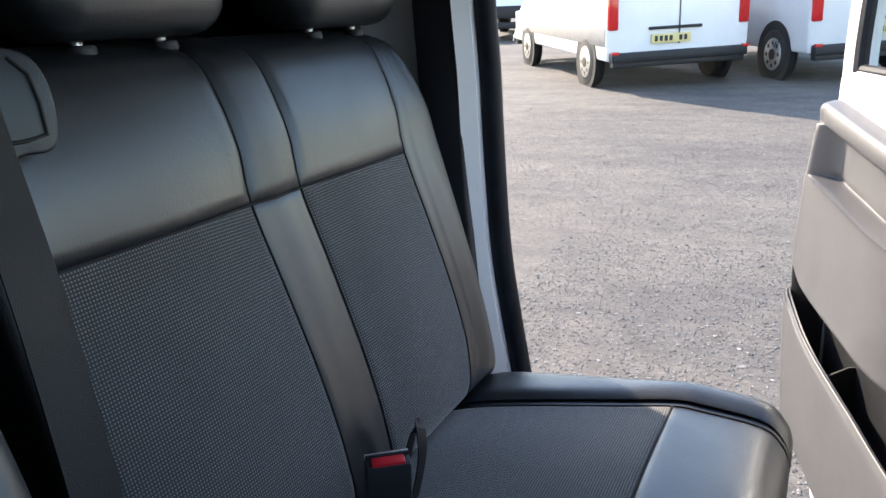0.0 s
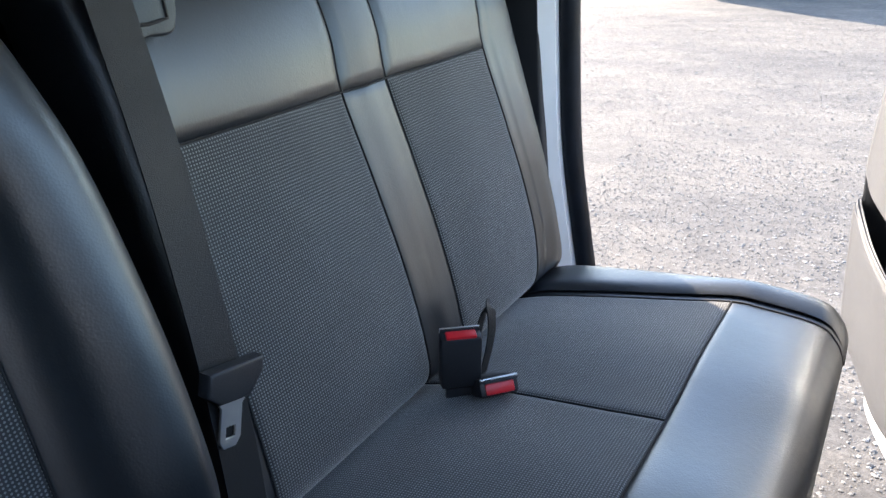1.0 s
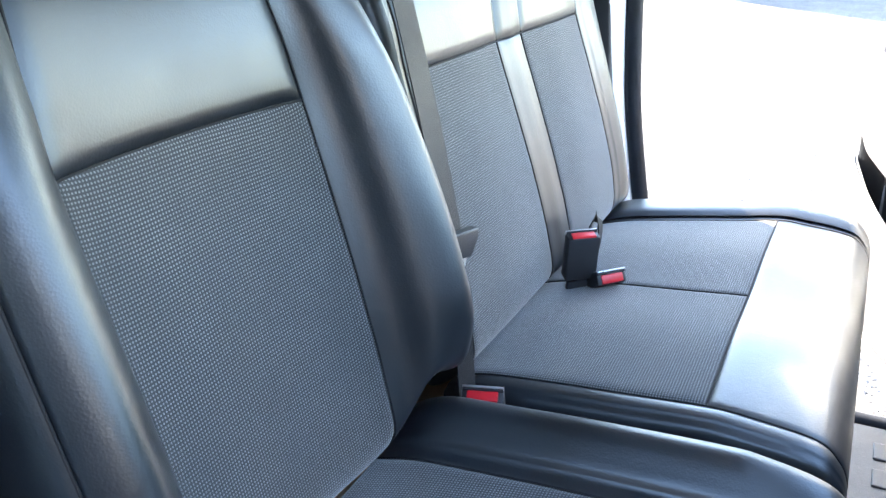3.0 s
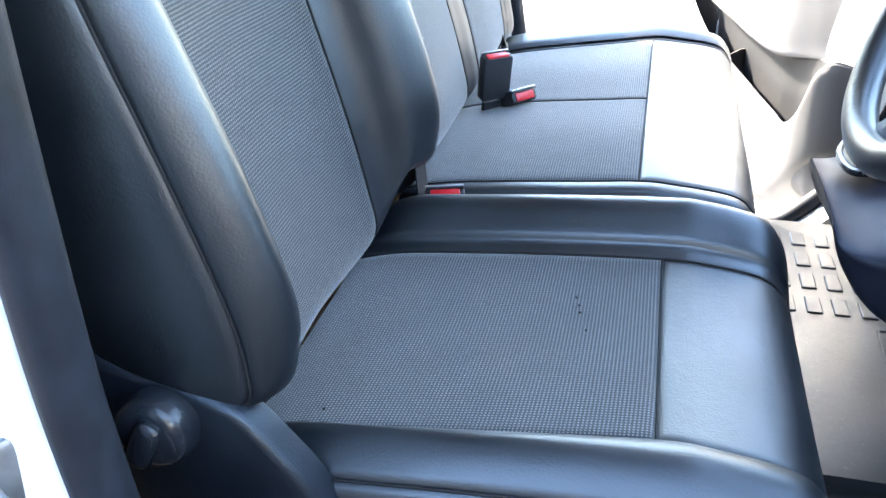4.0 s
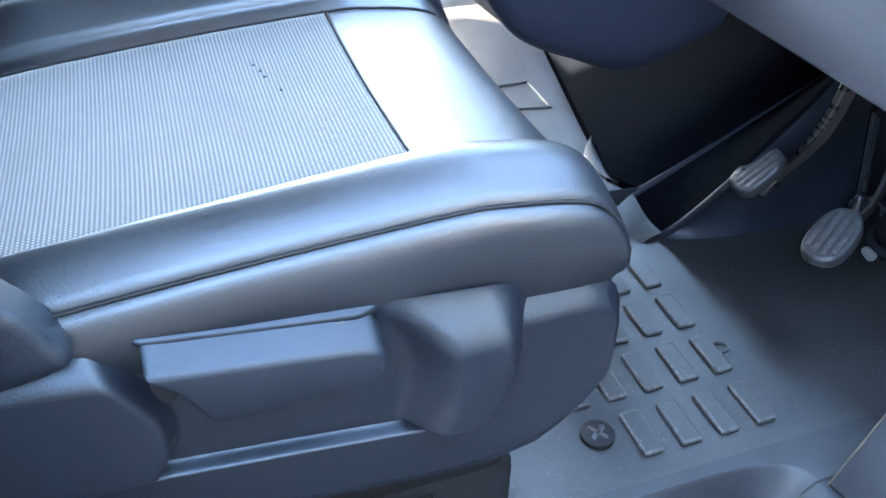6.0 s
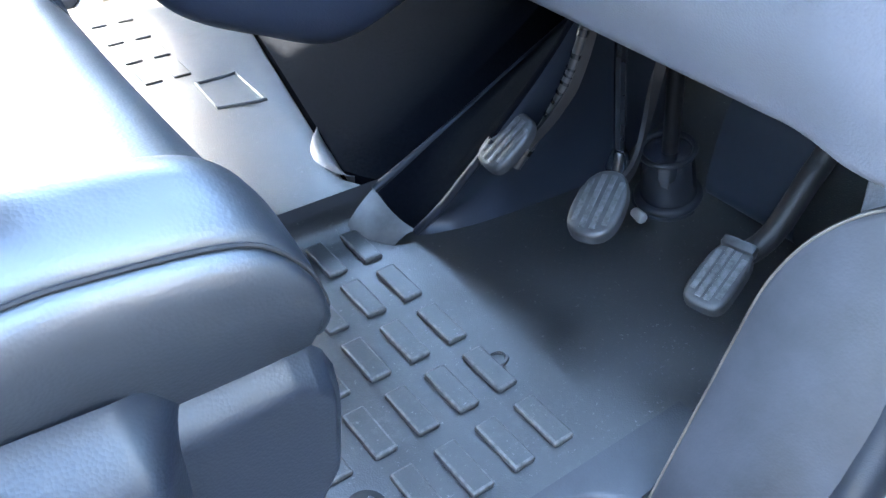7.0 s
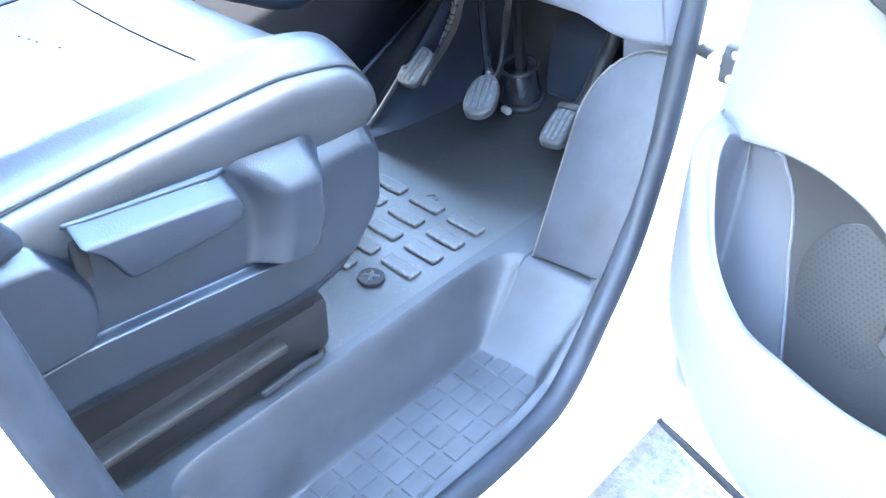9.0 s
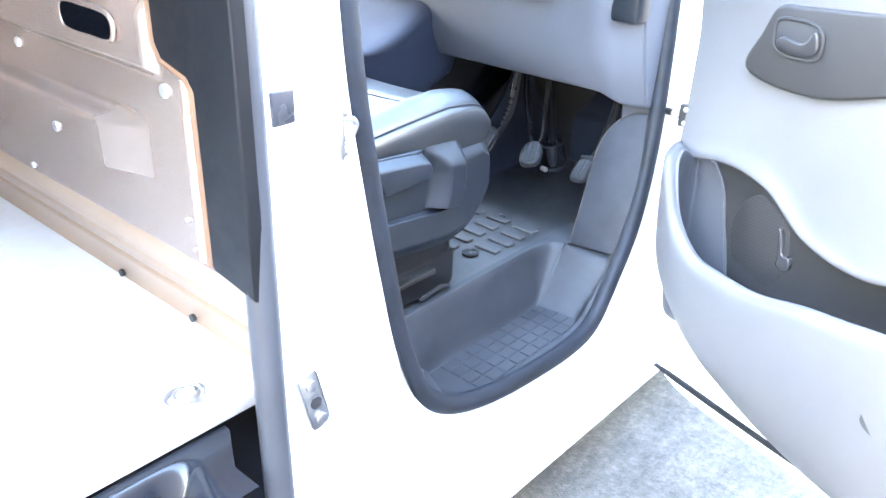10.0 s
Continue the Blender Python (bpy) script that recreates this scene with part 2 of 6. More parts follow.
MOULD = plain("moulded_floor_lining", (0.011, 0.0145, 0.022), 0.42, vary=0.3, stain=16.0)
MOULD.node_tree.nodes["Principled BSDF"].inputs["Specular IOR Level"].default_value = 0.35
GLOSS = plain("glossy_black_plastic", (0.012, 0.014, 0.018), 0.22, vary=0.1)
SATIN = plain("satin_black_steel", (0.010, 0.010, 0.011), 0.5, vary=0.35, stain=20.0)
SATIN.node_tree.nodes["Principled BSDF"].inputs["Specular IOR Level"].default_value = 0.18
GRAVEL, STONE, GLASS = gravel_material(), stone_material(), glass_material()
TYRE = plain("tyre_rubber", (0.02, 0.02, 0.02), 0.8)
LAMP_RED = plain("lamp_lens", (0.6, 0.02, 0.02), 0.15)
PLATE = plain("plate_yellow", (0.72, 0.60, 0.26), 0.4)
INK = plain("ink_bars", (0.03, 0.03, 0.03), 0.6)


# ---- builders ----
def thing(name, at, label, category, group="", kind=""):
    e = new(name)
    e.matrix_basis = Matrix.Translation(at)
    e.empty_display_size = 0.05
    return tagged(e, label, category, group, kind)


def link(name, me, material, parent=None, label="", smooth=True):
    me.materials.append(material)
    if smooth:
        me.polygons.foreach_set("use_smooth", [True] * len(me.polygons))
        me.set_sharp_from_angle(angle=radians(42))
    ob = new(name, me)
    if parent:
        ob.parent = parent
        if parent.type == "EMPTY":
            ob.matrix_parent_inverse = parent.matrix_basis.inverted()
    if label:
        ob["label"] = label
    return ob


def part(name, bm, material, parent=None, label="", smooth=True):
    me = bpy.data.meshes.new(name)
    bmesh.ops.recalc_face_normals(bm, faces=bm.faces)
    bm.to_mesh(me)
    bm.free()
    return link(name, me, material, parent, label, smooth)


def rows_mesh(name, P, material, parent=None, label="", uv=None, closed=False):
    """A sheet from rows of points; uv: metres along the rows and across."""
    P = np.asarray(P, float)
    n, k = P.shape[:2]
    me = bpy.data.meshes.new(name)
    wide = k if closed else k - 1
    faces = [(i * k + j, i * k + (j + 1) % k, (i + 1) * k + (j + 1) % k, (i + 1) * k + j) for i in range(n - 1) for j in range(wide)]
    me.from_pydata(P.reshape(-1, 3).tolist(), [], faces)
    if uv is not None:
        layer = me.uv_layers.new(name="uv")
        flat = np.asarray(uv).reshape(-1, 2)
        idx = np.empty(len(me.loops), dtype=np.int32)
        me.loops.foreach_get("vertex_index", idx)
        layer.data.foreach_set("uv", flat[idx].ravel())
    return link(name, me, material, parent, label)


def box(bm, lo, hi, bevel=0.004, m=None, segments=2):
    """A bevelled box between two corners, turned by m, added to bm."""
    lo, hi = Vector(lo), Vector(hi)
    made = bmesh.ops.create_cube(bm, size=1.0, matrix=(m or Matrix()) @ Matrix.Translation((lo + hi) / 2) @ Matrix.Diagonal((*(hi - lo), 1)))
    vs = made["verts"]
    if bevel:
        edges = list({e for v in vs for e in v.link_edges})
        bmesh.ops.bevel(bm, geom=edges, offset=bevel, segments=segments, affect="EDGES", profile=0.5)
    return bm


def boxed(name, lo, hi, material, parent=None, bevel=0.004, label="", m=None, segments=2):
    return part(name, box(bmesh.new(), lo, hi, bevel, m, segments), material, parent, label)


def drum(bm, a, b, r0, r1=None, sides=24, bevel=0.0):
    a, b = Vector(a), Vector(b)
    turn = (b - a).to_track_quat("Z", "Y").to_matrix().to_4x4()
    made = bmesh.ops.create_cone(bm, cap_ends=True, segments=sides, radius1=r0, radius2=r0 if r1 is None else r1, depth=(b - a).length, matrix=Matrix.Translation((a + b) / 2) @ turn)
    if bevel:
        edges = [e for e in {e for v in made["verts"] for e in v.link_edges} if len(e.link_faces) == 2 and any(len(f.verts) > 4 for f in e.link_faces)]
        bmesh.ops.bevel(bm, geom=edges, offset=bevel, segments=2, affect="EDGES", profile=0.5)
    return bm


def drummed(name, a, b, r0, material, parent=None, r1=None, sides=24, bevel=0.0, label=""):
    return part(name, drum(bmesh.new(), a, b, r0, r1, sides, bevel), material, parent, label)


def smooth_line(points, n=40, loop=False):
    """Catmull-Rom through the points."""
    p = np.asarray(points, float)
    k = len(p)
    p = np.vstack([p[-1], p, p[0], p[1]]) if loop else np.vstack([2 * p[0] - p[1], p, 2 * p[-1] - p[-2]])
    out = []
    for s in np.linspace(0, k if loop else k - 1, n, endpoint=not loop):
        i = min(int(s), (k if loop else k - 1) - 1)
        t = s - i
        a, b, c, d = p[i : i + 4]
        out.append(0.5 * (2 * b + (c - a) * t + (2 * a - 5 * b + 4 * c - d) * t * t + (3 * b - a - 3 * c + d) * t**3))
    return np.array(out)


def sweep(name, line, section, material, parent=None, label="", up=(0, 0, 1), closed_line=False):
    """A section (pairs across and up) carried along a line."""
    line = np.asarray(line, float)
    n = len(line)
    rows = []
    for i in range(n):
        ahead = (line[(i + 1) % n] - line[i - 1]) if closed_line else line[min(i + 1, n - 1)] - line[max(i - 1, 0)]
        ahead /= np.linalg.norm(ahead)
        side = np.cross(ahead, up)
        side /= np.linalg.norm(side)
        top = np.cross(side, ahead)
        rows.append([line[i] + side * a + top * b for a, b in section])
    if closed_line:
        rows.append(rows[0])
    return rows_mesh(name, rows, material, parent, label, closed=True)


def ring(r, sides=10, squash=1.0):
    return [(r * math.cos(2 * math.pi * k / sides), r * squash * math.sin(2 * math.pi * k / sides)) for k in range(sides)]


def plate(name, outline, depth, m, material, parent=None, bevel=0.004, label="", holes=(), chamfer=0.0, crest=None):
    """A flat outline (pairs) with holes, thickened by depth along its own z, edges rounded, its top sloped back by chamfer, placed by m."""
    bm = bmesh.new()
    for loop in (outline, *holes):
        vs = [bm.verts.new((a, b, 0)) for a, b in loop]
        for i in range(len(vs)):
            bm.edges.new((vs[i - 1], vs[i]))
    bmesh.ops.triangle_fill(bm, use_beauty=True, use_dissolve=False, edges=bm.edges[:])
    bmesh.ops.recalc_face_normals(bm, faces=bm.faces)
    if bm.faces and bm.faces[:][0].normal.z < 0:
        bmesh.ops.reverse_faces(bm, faces=bm.faces[:])
    rim = [e for e in bm.edges if e.is_boundary]
    if depth:
        got = bmesh.ops.extrude_face_region(bm, geom=bm.faces[:])
        top = [v for v in got["geom"] if isinstance(v, bmesh.types.BMVert)]
        bmesh.ops.translate(bm, vec=(0, 0, depth), verts=top)
        if bevel:
            edges = [e for e in bm.edges if len(e.link_faces) == 2 and e.calc_face_angle(0) > 1.2 and e.verts[0].co.z > depth / 2 and e.verts[1].co.z > depth / 2]
            bmesh.ops.bevel(bm, geom=edges, offset=bevel, segments=3, affect="EDGES", profile=0.5)
    if chamfer:
        most = max(v.co.y for v in bm.verts)
        for v in bm.verts:
            high = float(np.interp(v.co.x, *crest)) if crest else most
            v.co.y -= chamfer * max(0.0, (v.co.y - high + 0.06) / 0.06) * max(0.0, v.co.z / depth)
    bmesh.ops.transform(bm, matrix=m, verts=bm.verts)
    return part(name, bm, material, parent, label)


class Net:
    """A smooth skin over a net of guide points, rows by columns."""

    def __init__(self, P):
        P = np.asarray(P, float)
        P = np.concatenate([2 * P[:1] - P[1:2], P, 2 * P[-1:] - P[-2:-1]])
        self.P = np.concatenate([2 * P[:, :1] - P[:, 1:2], P, 2 * P[:, -1:] - P[:, -2:-1]], 1)

    @staticmethod
    def weights(s, count):
        i = np.clip(np.floor(s).astype(int), 0, count - 2)
        t = s - i
        return i, np.stack([-t + 2 * t**2 - t**3, 2 - 5 * t**2 + 3 * t**3, t + 4 * t**2 - 3 * t**3, -(t**2) + t**3], -1) / 2

    def at(self, s, w):
        i, a = self.weights(s, self.P.shape[0] - 2)
        j, b = self.weights(w, self.P.shape[1] - 2)
        rows = sum(a[:, k, None, None] * self.P[i + k] for k in range(4))
        return sum(b[None, :, k, None] * rows[:, j + k] for k in range(4))

    def panel(self, name, s, w, material, parent, step=0.012, tuck=0.0028, reach=0.004, sides=(1, 1, 1, 1), label="", puff=0.0):
        """One sewn piece of the skin between two rows and two columns, whose edges tuck in at the seams."""
        coarse = self.at(np.linspace(*s, 12), np.linspace(*w, 12))
        n = max(6, int(np.linalg.norm(np.diff(coarse, axis=0), axis=2).sum(0).max() / step))
        k = max(6, int(np.linalg.norm(np.diff(coarse, axis=1), axis=2).sum(1).max() / step))

        def spaced(lo, hi, count):
            a = np.linspace(0, 1, count + 1)
            e = 0.5 / count
            return lo + (hi - lo) * np.unique(np.r_[a, e * 0.4, e, 1 - e, 1 - e * 0.4])

        ss, ww = spaced(*s, n), spaced(*w, k)
        P = self.at(ss, ww)
        du = np.gradient(P, axis=0)
        dv = np.gradient(P, axis=1)
        N = np.cross(du, dv)
        N /= np.linalg.norm(N, axis=2, keepdims=True) + 1e-9
        U = np.concatenate([np.zeros((1, P.shape[1])), np.cumsum(np.linalg.norm(np.diff(P, axis=0), axis=2), 0)])
        V = np.concatenate([np.zeros((P.shape[0], 1)), np.cumsum(np.linalg.norm(np.diff(P, axis=1), axis=2), 1)], 1)
        far = np.full(U.shape, 9.0)
        for on, d in zip(sides, (U, U[-1:] - U, V, V[:, -1:] - V)):
            if on:
                far = np.minimum(far, d)
        sign = 1.0 if self.out(P, N) else -1.0
        P = P - sign * N * (tuck * np.exp(-((far / reach) ** 2)) - puff * (1 - np.exp(-((far / 0.008) ** 2))))[..., None]
        return rows_mesh(name, P, material, parent, label, uv=np.stack([U, V], -1))

    def seam(self, s, w, parent, r=0.0014, sink=0.0012):
        """A dark sewn seam along one row or column of the skin."""
        n = 70
        S, W = (np.linspace(*s, n), np.array([w])) if isinstance(s, tuple) else (np.array([s]), np.linspace(*w, n))
        line = self.at(S, W).reshape(-1, 3)
        near = (self.at(S + 0.01, W) - self.at(S - 0.01, W)).reshape(-1, 3)
        over = (self.at(S, W + 0.01) - self.at(S, W - 0.01)).reshape(-1, 3)
        N = np.cross(near, over)
        N /= np.linalg.norm(N, axis=1, keepdims=True) + 1e-9
        if not self.out(line, N):
            N = -N
        return sweep("seam", line - N * sink, ring(r, 6), THREAD, parent, up=tuple(N.mean(0) + 0.01))

    def out(self, P, N):
        away = P - np.asarray(self.core)
        return (N * away).sum() > 0


# ---- ground ----
def ground_height(x, y):
    """The yard rises gently away from the near side of the van."""
    return 0.045 * np.clip(y, 0, 42)


gy = np.r_[-400, -60, -20, np.arange(-8, 42.1, 1.0), 80, 400]
gx = np.r_[-400, -60, np.arange(-20, 20.1, 2.0), 60, 400]
ground = rows_mesh("ground", [[(x, y, ground_height(x, y)) for x in gx] for y in gy], GRAVEL)
tagged(ground, "grey gravel yard with loose stones and dusty patches", "ground", kind="structure")


# Unseen wall, added to block low sky; bluish for the reflections it gives.
wall = boxed("shade_wall", (-14, -3.05, 0), (16, -2.75, 2.5), plain("shade_wall_blue_grey", (0.022, 0.031, 0.047), 0.9, vary=0.2, stain=1.5), None, 0.02)
tagged(wall, "unseen blue-grey wall added to shade the van's near side", "wall", kind="structure")


def loose_stones():
    """Single stones lying on the yard where it is seen close by."""
    rng = np.random.default_rng(4)
    ico = [(0, 0, 1), (0.9, 0, 0.1), (0.2, 0.85, 0), (-0.75, 0.5, 0.1), (-0.7, -0.55, 0), (0.3, -0.85, 0.1), (0, 0, -0.5)]
    tri = [(0, 1, 2), (0, 2, 3), (0, 3, 4), (0, 4, 5), (0, 5, 1), (6, 2, 1), (6, 3, 2), (6, 4, 3), (6, 5, 4), (6, 1, 5)]
    base = np.array(ico)
    V, F = [], []

    def scatter(count, x0, x1, y0, y1):
        for _ in range(count):
            x, y = rng.uniform(x0, x1), rng.uniform(y0, y1)
            r = rng.uniform(0.004, 0.0095) * (1.5 if rng.random() < 0.15 else 1.0)
            a = rng.uniform(0, 2 * math.pi)
            p = base * (1 + rng.uniform(-0.25, 0.25, base.shape)) * (r, r * rng.uniform(0.6, 1), r * 0.34)
            c, s = math.cos(a), math.sin(a)
            p = np.stack([p[:, 0] * c - p[:, 1] * s + x, p[:, 0] * s + p[:, 1] * c + y, p[:, 2] + ground_height(x, y) + r * 0.15], 1)
            F.extend([(i + len(V), j + len(V), k + len(V)) for i, j, k in tri])
            V.extend(p.tolist())

    scatter(16000, -1.0, 1.7, 1.0, 4.5)
    scatter(16000, -3.0, 1.9, 4.5, 9.5)
    me = bpy.data.meshes.new("loose_stones")
    me.from_pydata(V, [], F)
    ob = link("loose_stones", me, STONE, smooth=False)
    tagged(ob, "loose grey angular gravel stones scattered on the yard", "gravel", kind="stuff")


loose_stones()


# ---- van shell ----
def side_y(z, out=0.0):
    """How far the van's side stands from its middle at a height."""
    return float(np.interp(z, [0.2, 0.5, 0.75, 1.2, 1.6, 1.95], [0.93, 0.90, 0.88, 0.855, 0.83, 0.78])) + out


APERTURE = smooth_line([(-0.020, 1.32), (-0.014, 1.18), (0.006, 1.02), (0.030, 0.86), (0.060, 0.70), (0.106, 0.582), (0.182, 0.515), (0.30, 0.477), (0.45, 0.460), (0.60, 0.455), (0.70, 0.479),
                        (0.785, 0.565), (0.872, 0.68), (0.928, 0.83), (0.955, 0.99), (0.972, 1.18), (0.978, 1.36), (0.86, 1.62), (0.66, 1.84), (0.35, 1.88), (0.06, 1.86), (-0.02, 1.70), (-0.022, 1.50)], 120, loop=True)


def grown(outline, by):
    """An outline pushed outwards by a distance."""
    o = np.asarray(outline)
    t = np.roll(o, -1, 0) - np.roll(o, 1, 0)
    t /= np.linalg.norm(t, axis=1, keepdims=True)
    return o + by * np.stack([t[:, 1], -t[:, 0]], 1)


def body_side(name, sign, outer, label):
    """White outer side with the door opening; its rim turns inwards behind the seal."""
    e = thing(name, (0.4, sign * 0.9, 0.2), label, "van body", kind="structure")
    bm = bmesh.new()
    gap = np.array(APERTURE)
    if sign > 0:
        gap[:, 0] -= 0.028 * np.clip((0.3 - gap[:, 0]) / 0.2, 0, 1)
    big = grown(gap, 0.034)
    for loop in (outer, big):
        vs = [bm.verts.new((a, 0, b)) for a, b in loop]
        for i in range(len(vs)):
            bm.edges.new((vs[i - 1], vs[i]))
    bmesh.ops.triangle_fill(bm, use_beauty=True, edges=bm.edges[:])
    for z in np.arange(0.3, 1.95, 0.12):
        bmesh.ops.bisect_plane(bm, geom=bm.verts[:] + bm.edges[:] + bm.faces[:], plane_co=(0, 0, z), plane_no=(0, 0, 1))
    for v in bm.verts:
        v.co.y = sign * (side_y(v.co.z, 0.020))
    part("outer_panel", bm, WHITE, e)
    rim = []
    rear = np.clip((0.42 - gap[:, :1]) / 0.3, 0, 1)
    for grow, out, hide in ((0.034, 0.020, 0.0), (0.024, 0.0185, 0.001), (0.015, 0.013, 0.004), (0.009, 0.0, 0.006), (0.010, -0.03, 0.005), (0.03, -0.05, 0.0)):
        o = grown(gap, grow) * (1 - rear) + grown(gap, grow - hide) * rear
        rim.append([(a, sign * side_y(b, out), b) for a, b in np.vstack([o, o[:1]])])
    rows_mesh("door_rim", rim, WHITE, e)
    line = [(a, sign * side_y(b, 0.006 - 0.005 * float(r[0])), b) for (a, b), r in zip(grown(gap, -0.010), rear)]
    sweep("rubber_seal", line, ring(0.021, 14, 0.9), SEAL, e, "dark grey rubber door seal", up=(0, 1, 0), closed_line=True)
    return e


near_outer = [(-0.222, 0.56), (-0.225, 0.75), (-0.215, 1.2), (-0.18, 1.95), (0.74, 1.95), (1.10, 1.52), (1.45, 1.14), (1.62, 1.08), (1.62, 0.2), (-0.22, 0.2), (-0.22, 0.48)]
side_near = body_side("body_side_near", -1, near_outer, "white painted van side with open cab doorway and rubber seal")
far_outer = [(-2.7, 0.2), (-2.7, 1.95), (0.74, 1.95), (1.10, 1.52), (1.45, 1.14), (1.62, 1.08), (1.62, 0.2)]
body_side("body_side_far", 1, far_outer, "white painted van side with open passenger doorway")

# striker plate, square lamp switch and rim of the sliding door's opening on the pillar
slide = [(float(np.interp(z, [0.5, 1.33, 1.92], [-0.228, -0.194, -0.165])), -side_y(z, 0.010), z) for z in np.linspace(0.40, 1.92, 26)]
sweep("sliding_door_seal", slide, ring(0.024, 10, 0.9), GREYSEAL, side_near, "thick grey rubber seal", up=(0, 1, 0))
boxed("pillar_switch", (-0.170, -side_y(1.19, 0.026), 1.163), (-0.133, -side_y(1.19, 0.01), 1.21), plain("switch_plate", (0.035, 0.036, 0.042), 0.3), side_near, 0.002, "small square dark switch plate")
st = thing("door_striker", (-0.14, -0.914, 0.71), "bare metal striker plate bolted to the white pillar", "striker")
tilt = Matrix.Translation((-0.150, -side_y(0.72, 0.026), 0.720)) @ pose(0, 0, 0, 0, -14, 0)
boxed("striker_plate", (-0.019, -0.004, -0.056), (0.019, 0.006, 0.056), GALV, st, 0.008, m=tilt)
for dz in (-0.036, 0.036):
    drummed("bolt", tilt @ Vector((0, -0.002, dz)), tilt @ Vector((0, -0.010, dz)), 0.010, GALV, st, sides=12, bevel=0.002)
drummed("striker_hole", tilt @ Vector((0, -0.001, -0.002)), tilt @ Vector((0, -0.0055, -0.002)), 0.011, STEEL, st, sides=16)
# striker of the cab door, on the front of the same pillar
lk = thing("door_latch_loop", (-0.07, -0.885, 1.095), "galvanised door latch loop on the white pillar", "latch")
tl = Matrix.Translation((-0.052, -0.884, 1.138)) @ pose(0, 0, 0, 0, -8, 49)
boxed("latch_plate", (-0.024, -0.003, -0.045), (0.024, 0.006, 0.045), GALV, lk, 0.006, m=tl)
loop = [tl @ Vector(p) for p in ((-0.004, 0, -0.018), (-0.002, -0.013, -0.012), (0.002, -0.019, 0.000), (0.002, -0.019, 0.006), (-0.002, -0.013, 0.014), (-0.004, 0, 0.014))]
sweep("latch_loop", smooth_line([tuple(p) for p in loop], 24), ring(0.0045, 8), GALV, lk, up=(1, 0.2, 0))
for dz in (-0.032, 0.030):
    drummed("bolt", tl @ Vector((-0.008, 0, dz)), tl @ Vector((-0.008, -0.008, dz)), 0.009, GALV, lk, sides=12, bevel=0.002)

roof = boxed("roof", (-2.72, -0.835, 1.94), (0.66, 0.835, 1.99), WHITE, None, 0.02)
tagged(roof, "white painted steel van roof", "roof", kind="structure")
head = boxed("headlining", (-0.2, -0.76, 1.90), (0.64, 0.76, 1.93), plain("headlining_cloth", (0.60, 0.61, 0.63), 0.9), None, 0.01)
tagged(head, "pale grey cab headlining", "headlining", kind="structure")
bonnet = rows_mesh("bonnet", [[(x, y, z - 0.10 * (y / 0.85) ** 4) for y in np.linspace(-0.86, 0.86, 13)] for x, z in ((1.25, 1.16), (1.5, 1.10), (1.8, 1.02), (2.05, 0.90), (2.15, 0.70), (2.18, 0.25))], WHITE)
tagged(bonnet, "short white van bonnet and nose", "bonnet", kind="structure")
for sign in (-1, 1):
    wing = plate("front_wing", [(1.62, 0.2), (2.17, 0.25), (2.14, 0.70), (2.0, 0.9), (1.62, 1.06)], 0.02, Matrix.Translation((0, sign * 0.88, 0)) @ pose(0, 0, 0, 90, 0, 0), WHITE, None, 0)
    tagged(wing, "white front wing", "wing", kind="structure")
under = boxed("underbody", (-2.65, -0.86, 0.22), (1.6, 0.86, 0.40), STEEL, None, 0.01)
tagged(under, "black painted steel underbody", "underbody", kind="structure")
lining = plate("cargo_side_wall", [(-2.68, 0.6), (-0.3, 0.6), (-0.3, 1.93), (-2.68, 1.93)], 0.02, Matrix.Translation((0, 0.84, 0)) @ pose(0, 0, 0, 90, 0, 0), WALL, None, 0)
tagged(lining, "pale metal load space side wall", "wall", kind="structure")
# Unseen rear, added to close the load space and keep daylight out.
rear = boxed("cargo_rear_wall", (-2.70, -0.86, 0.40), (-2.66, 0.86, 1.95), WALL, None, 0.01)
tagged(rear, "plain unseen wall added to close the load space", "wall", kind="structure")
back_side = plate("body_side_rear", [(-2.7, 0.2), (-1.32, 0.2), (-1.32, 1.95), (-2.7, 1.95)], 0.03, Matrix.Translation((0, -0.88, 0)) @ pose(0, 0, 0, 90, 0, 0), WHITE, None, 0.01)
tagged(back_side, "white painted rear van side", "van body", kind="structure")
sill = boxed("sliding_door_sill", (-1.32, -0.93, 0.22), (-0.22, -0.86, 0.46), WHITE, None, 0.02)
tagged(sill, "white painted sill below the sliding door opening", "sill", kind="structure")


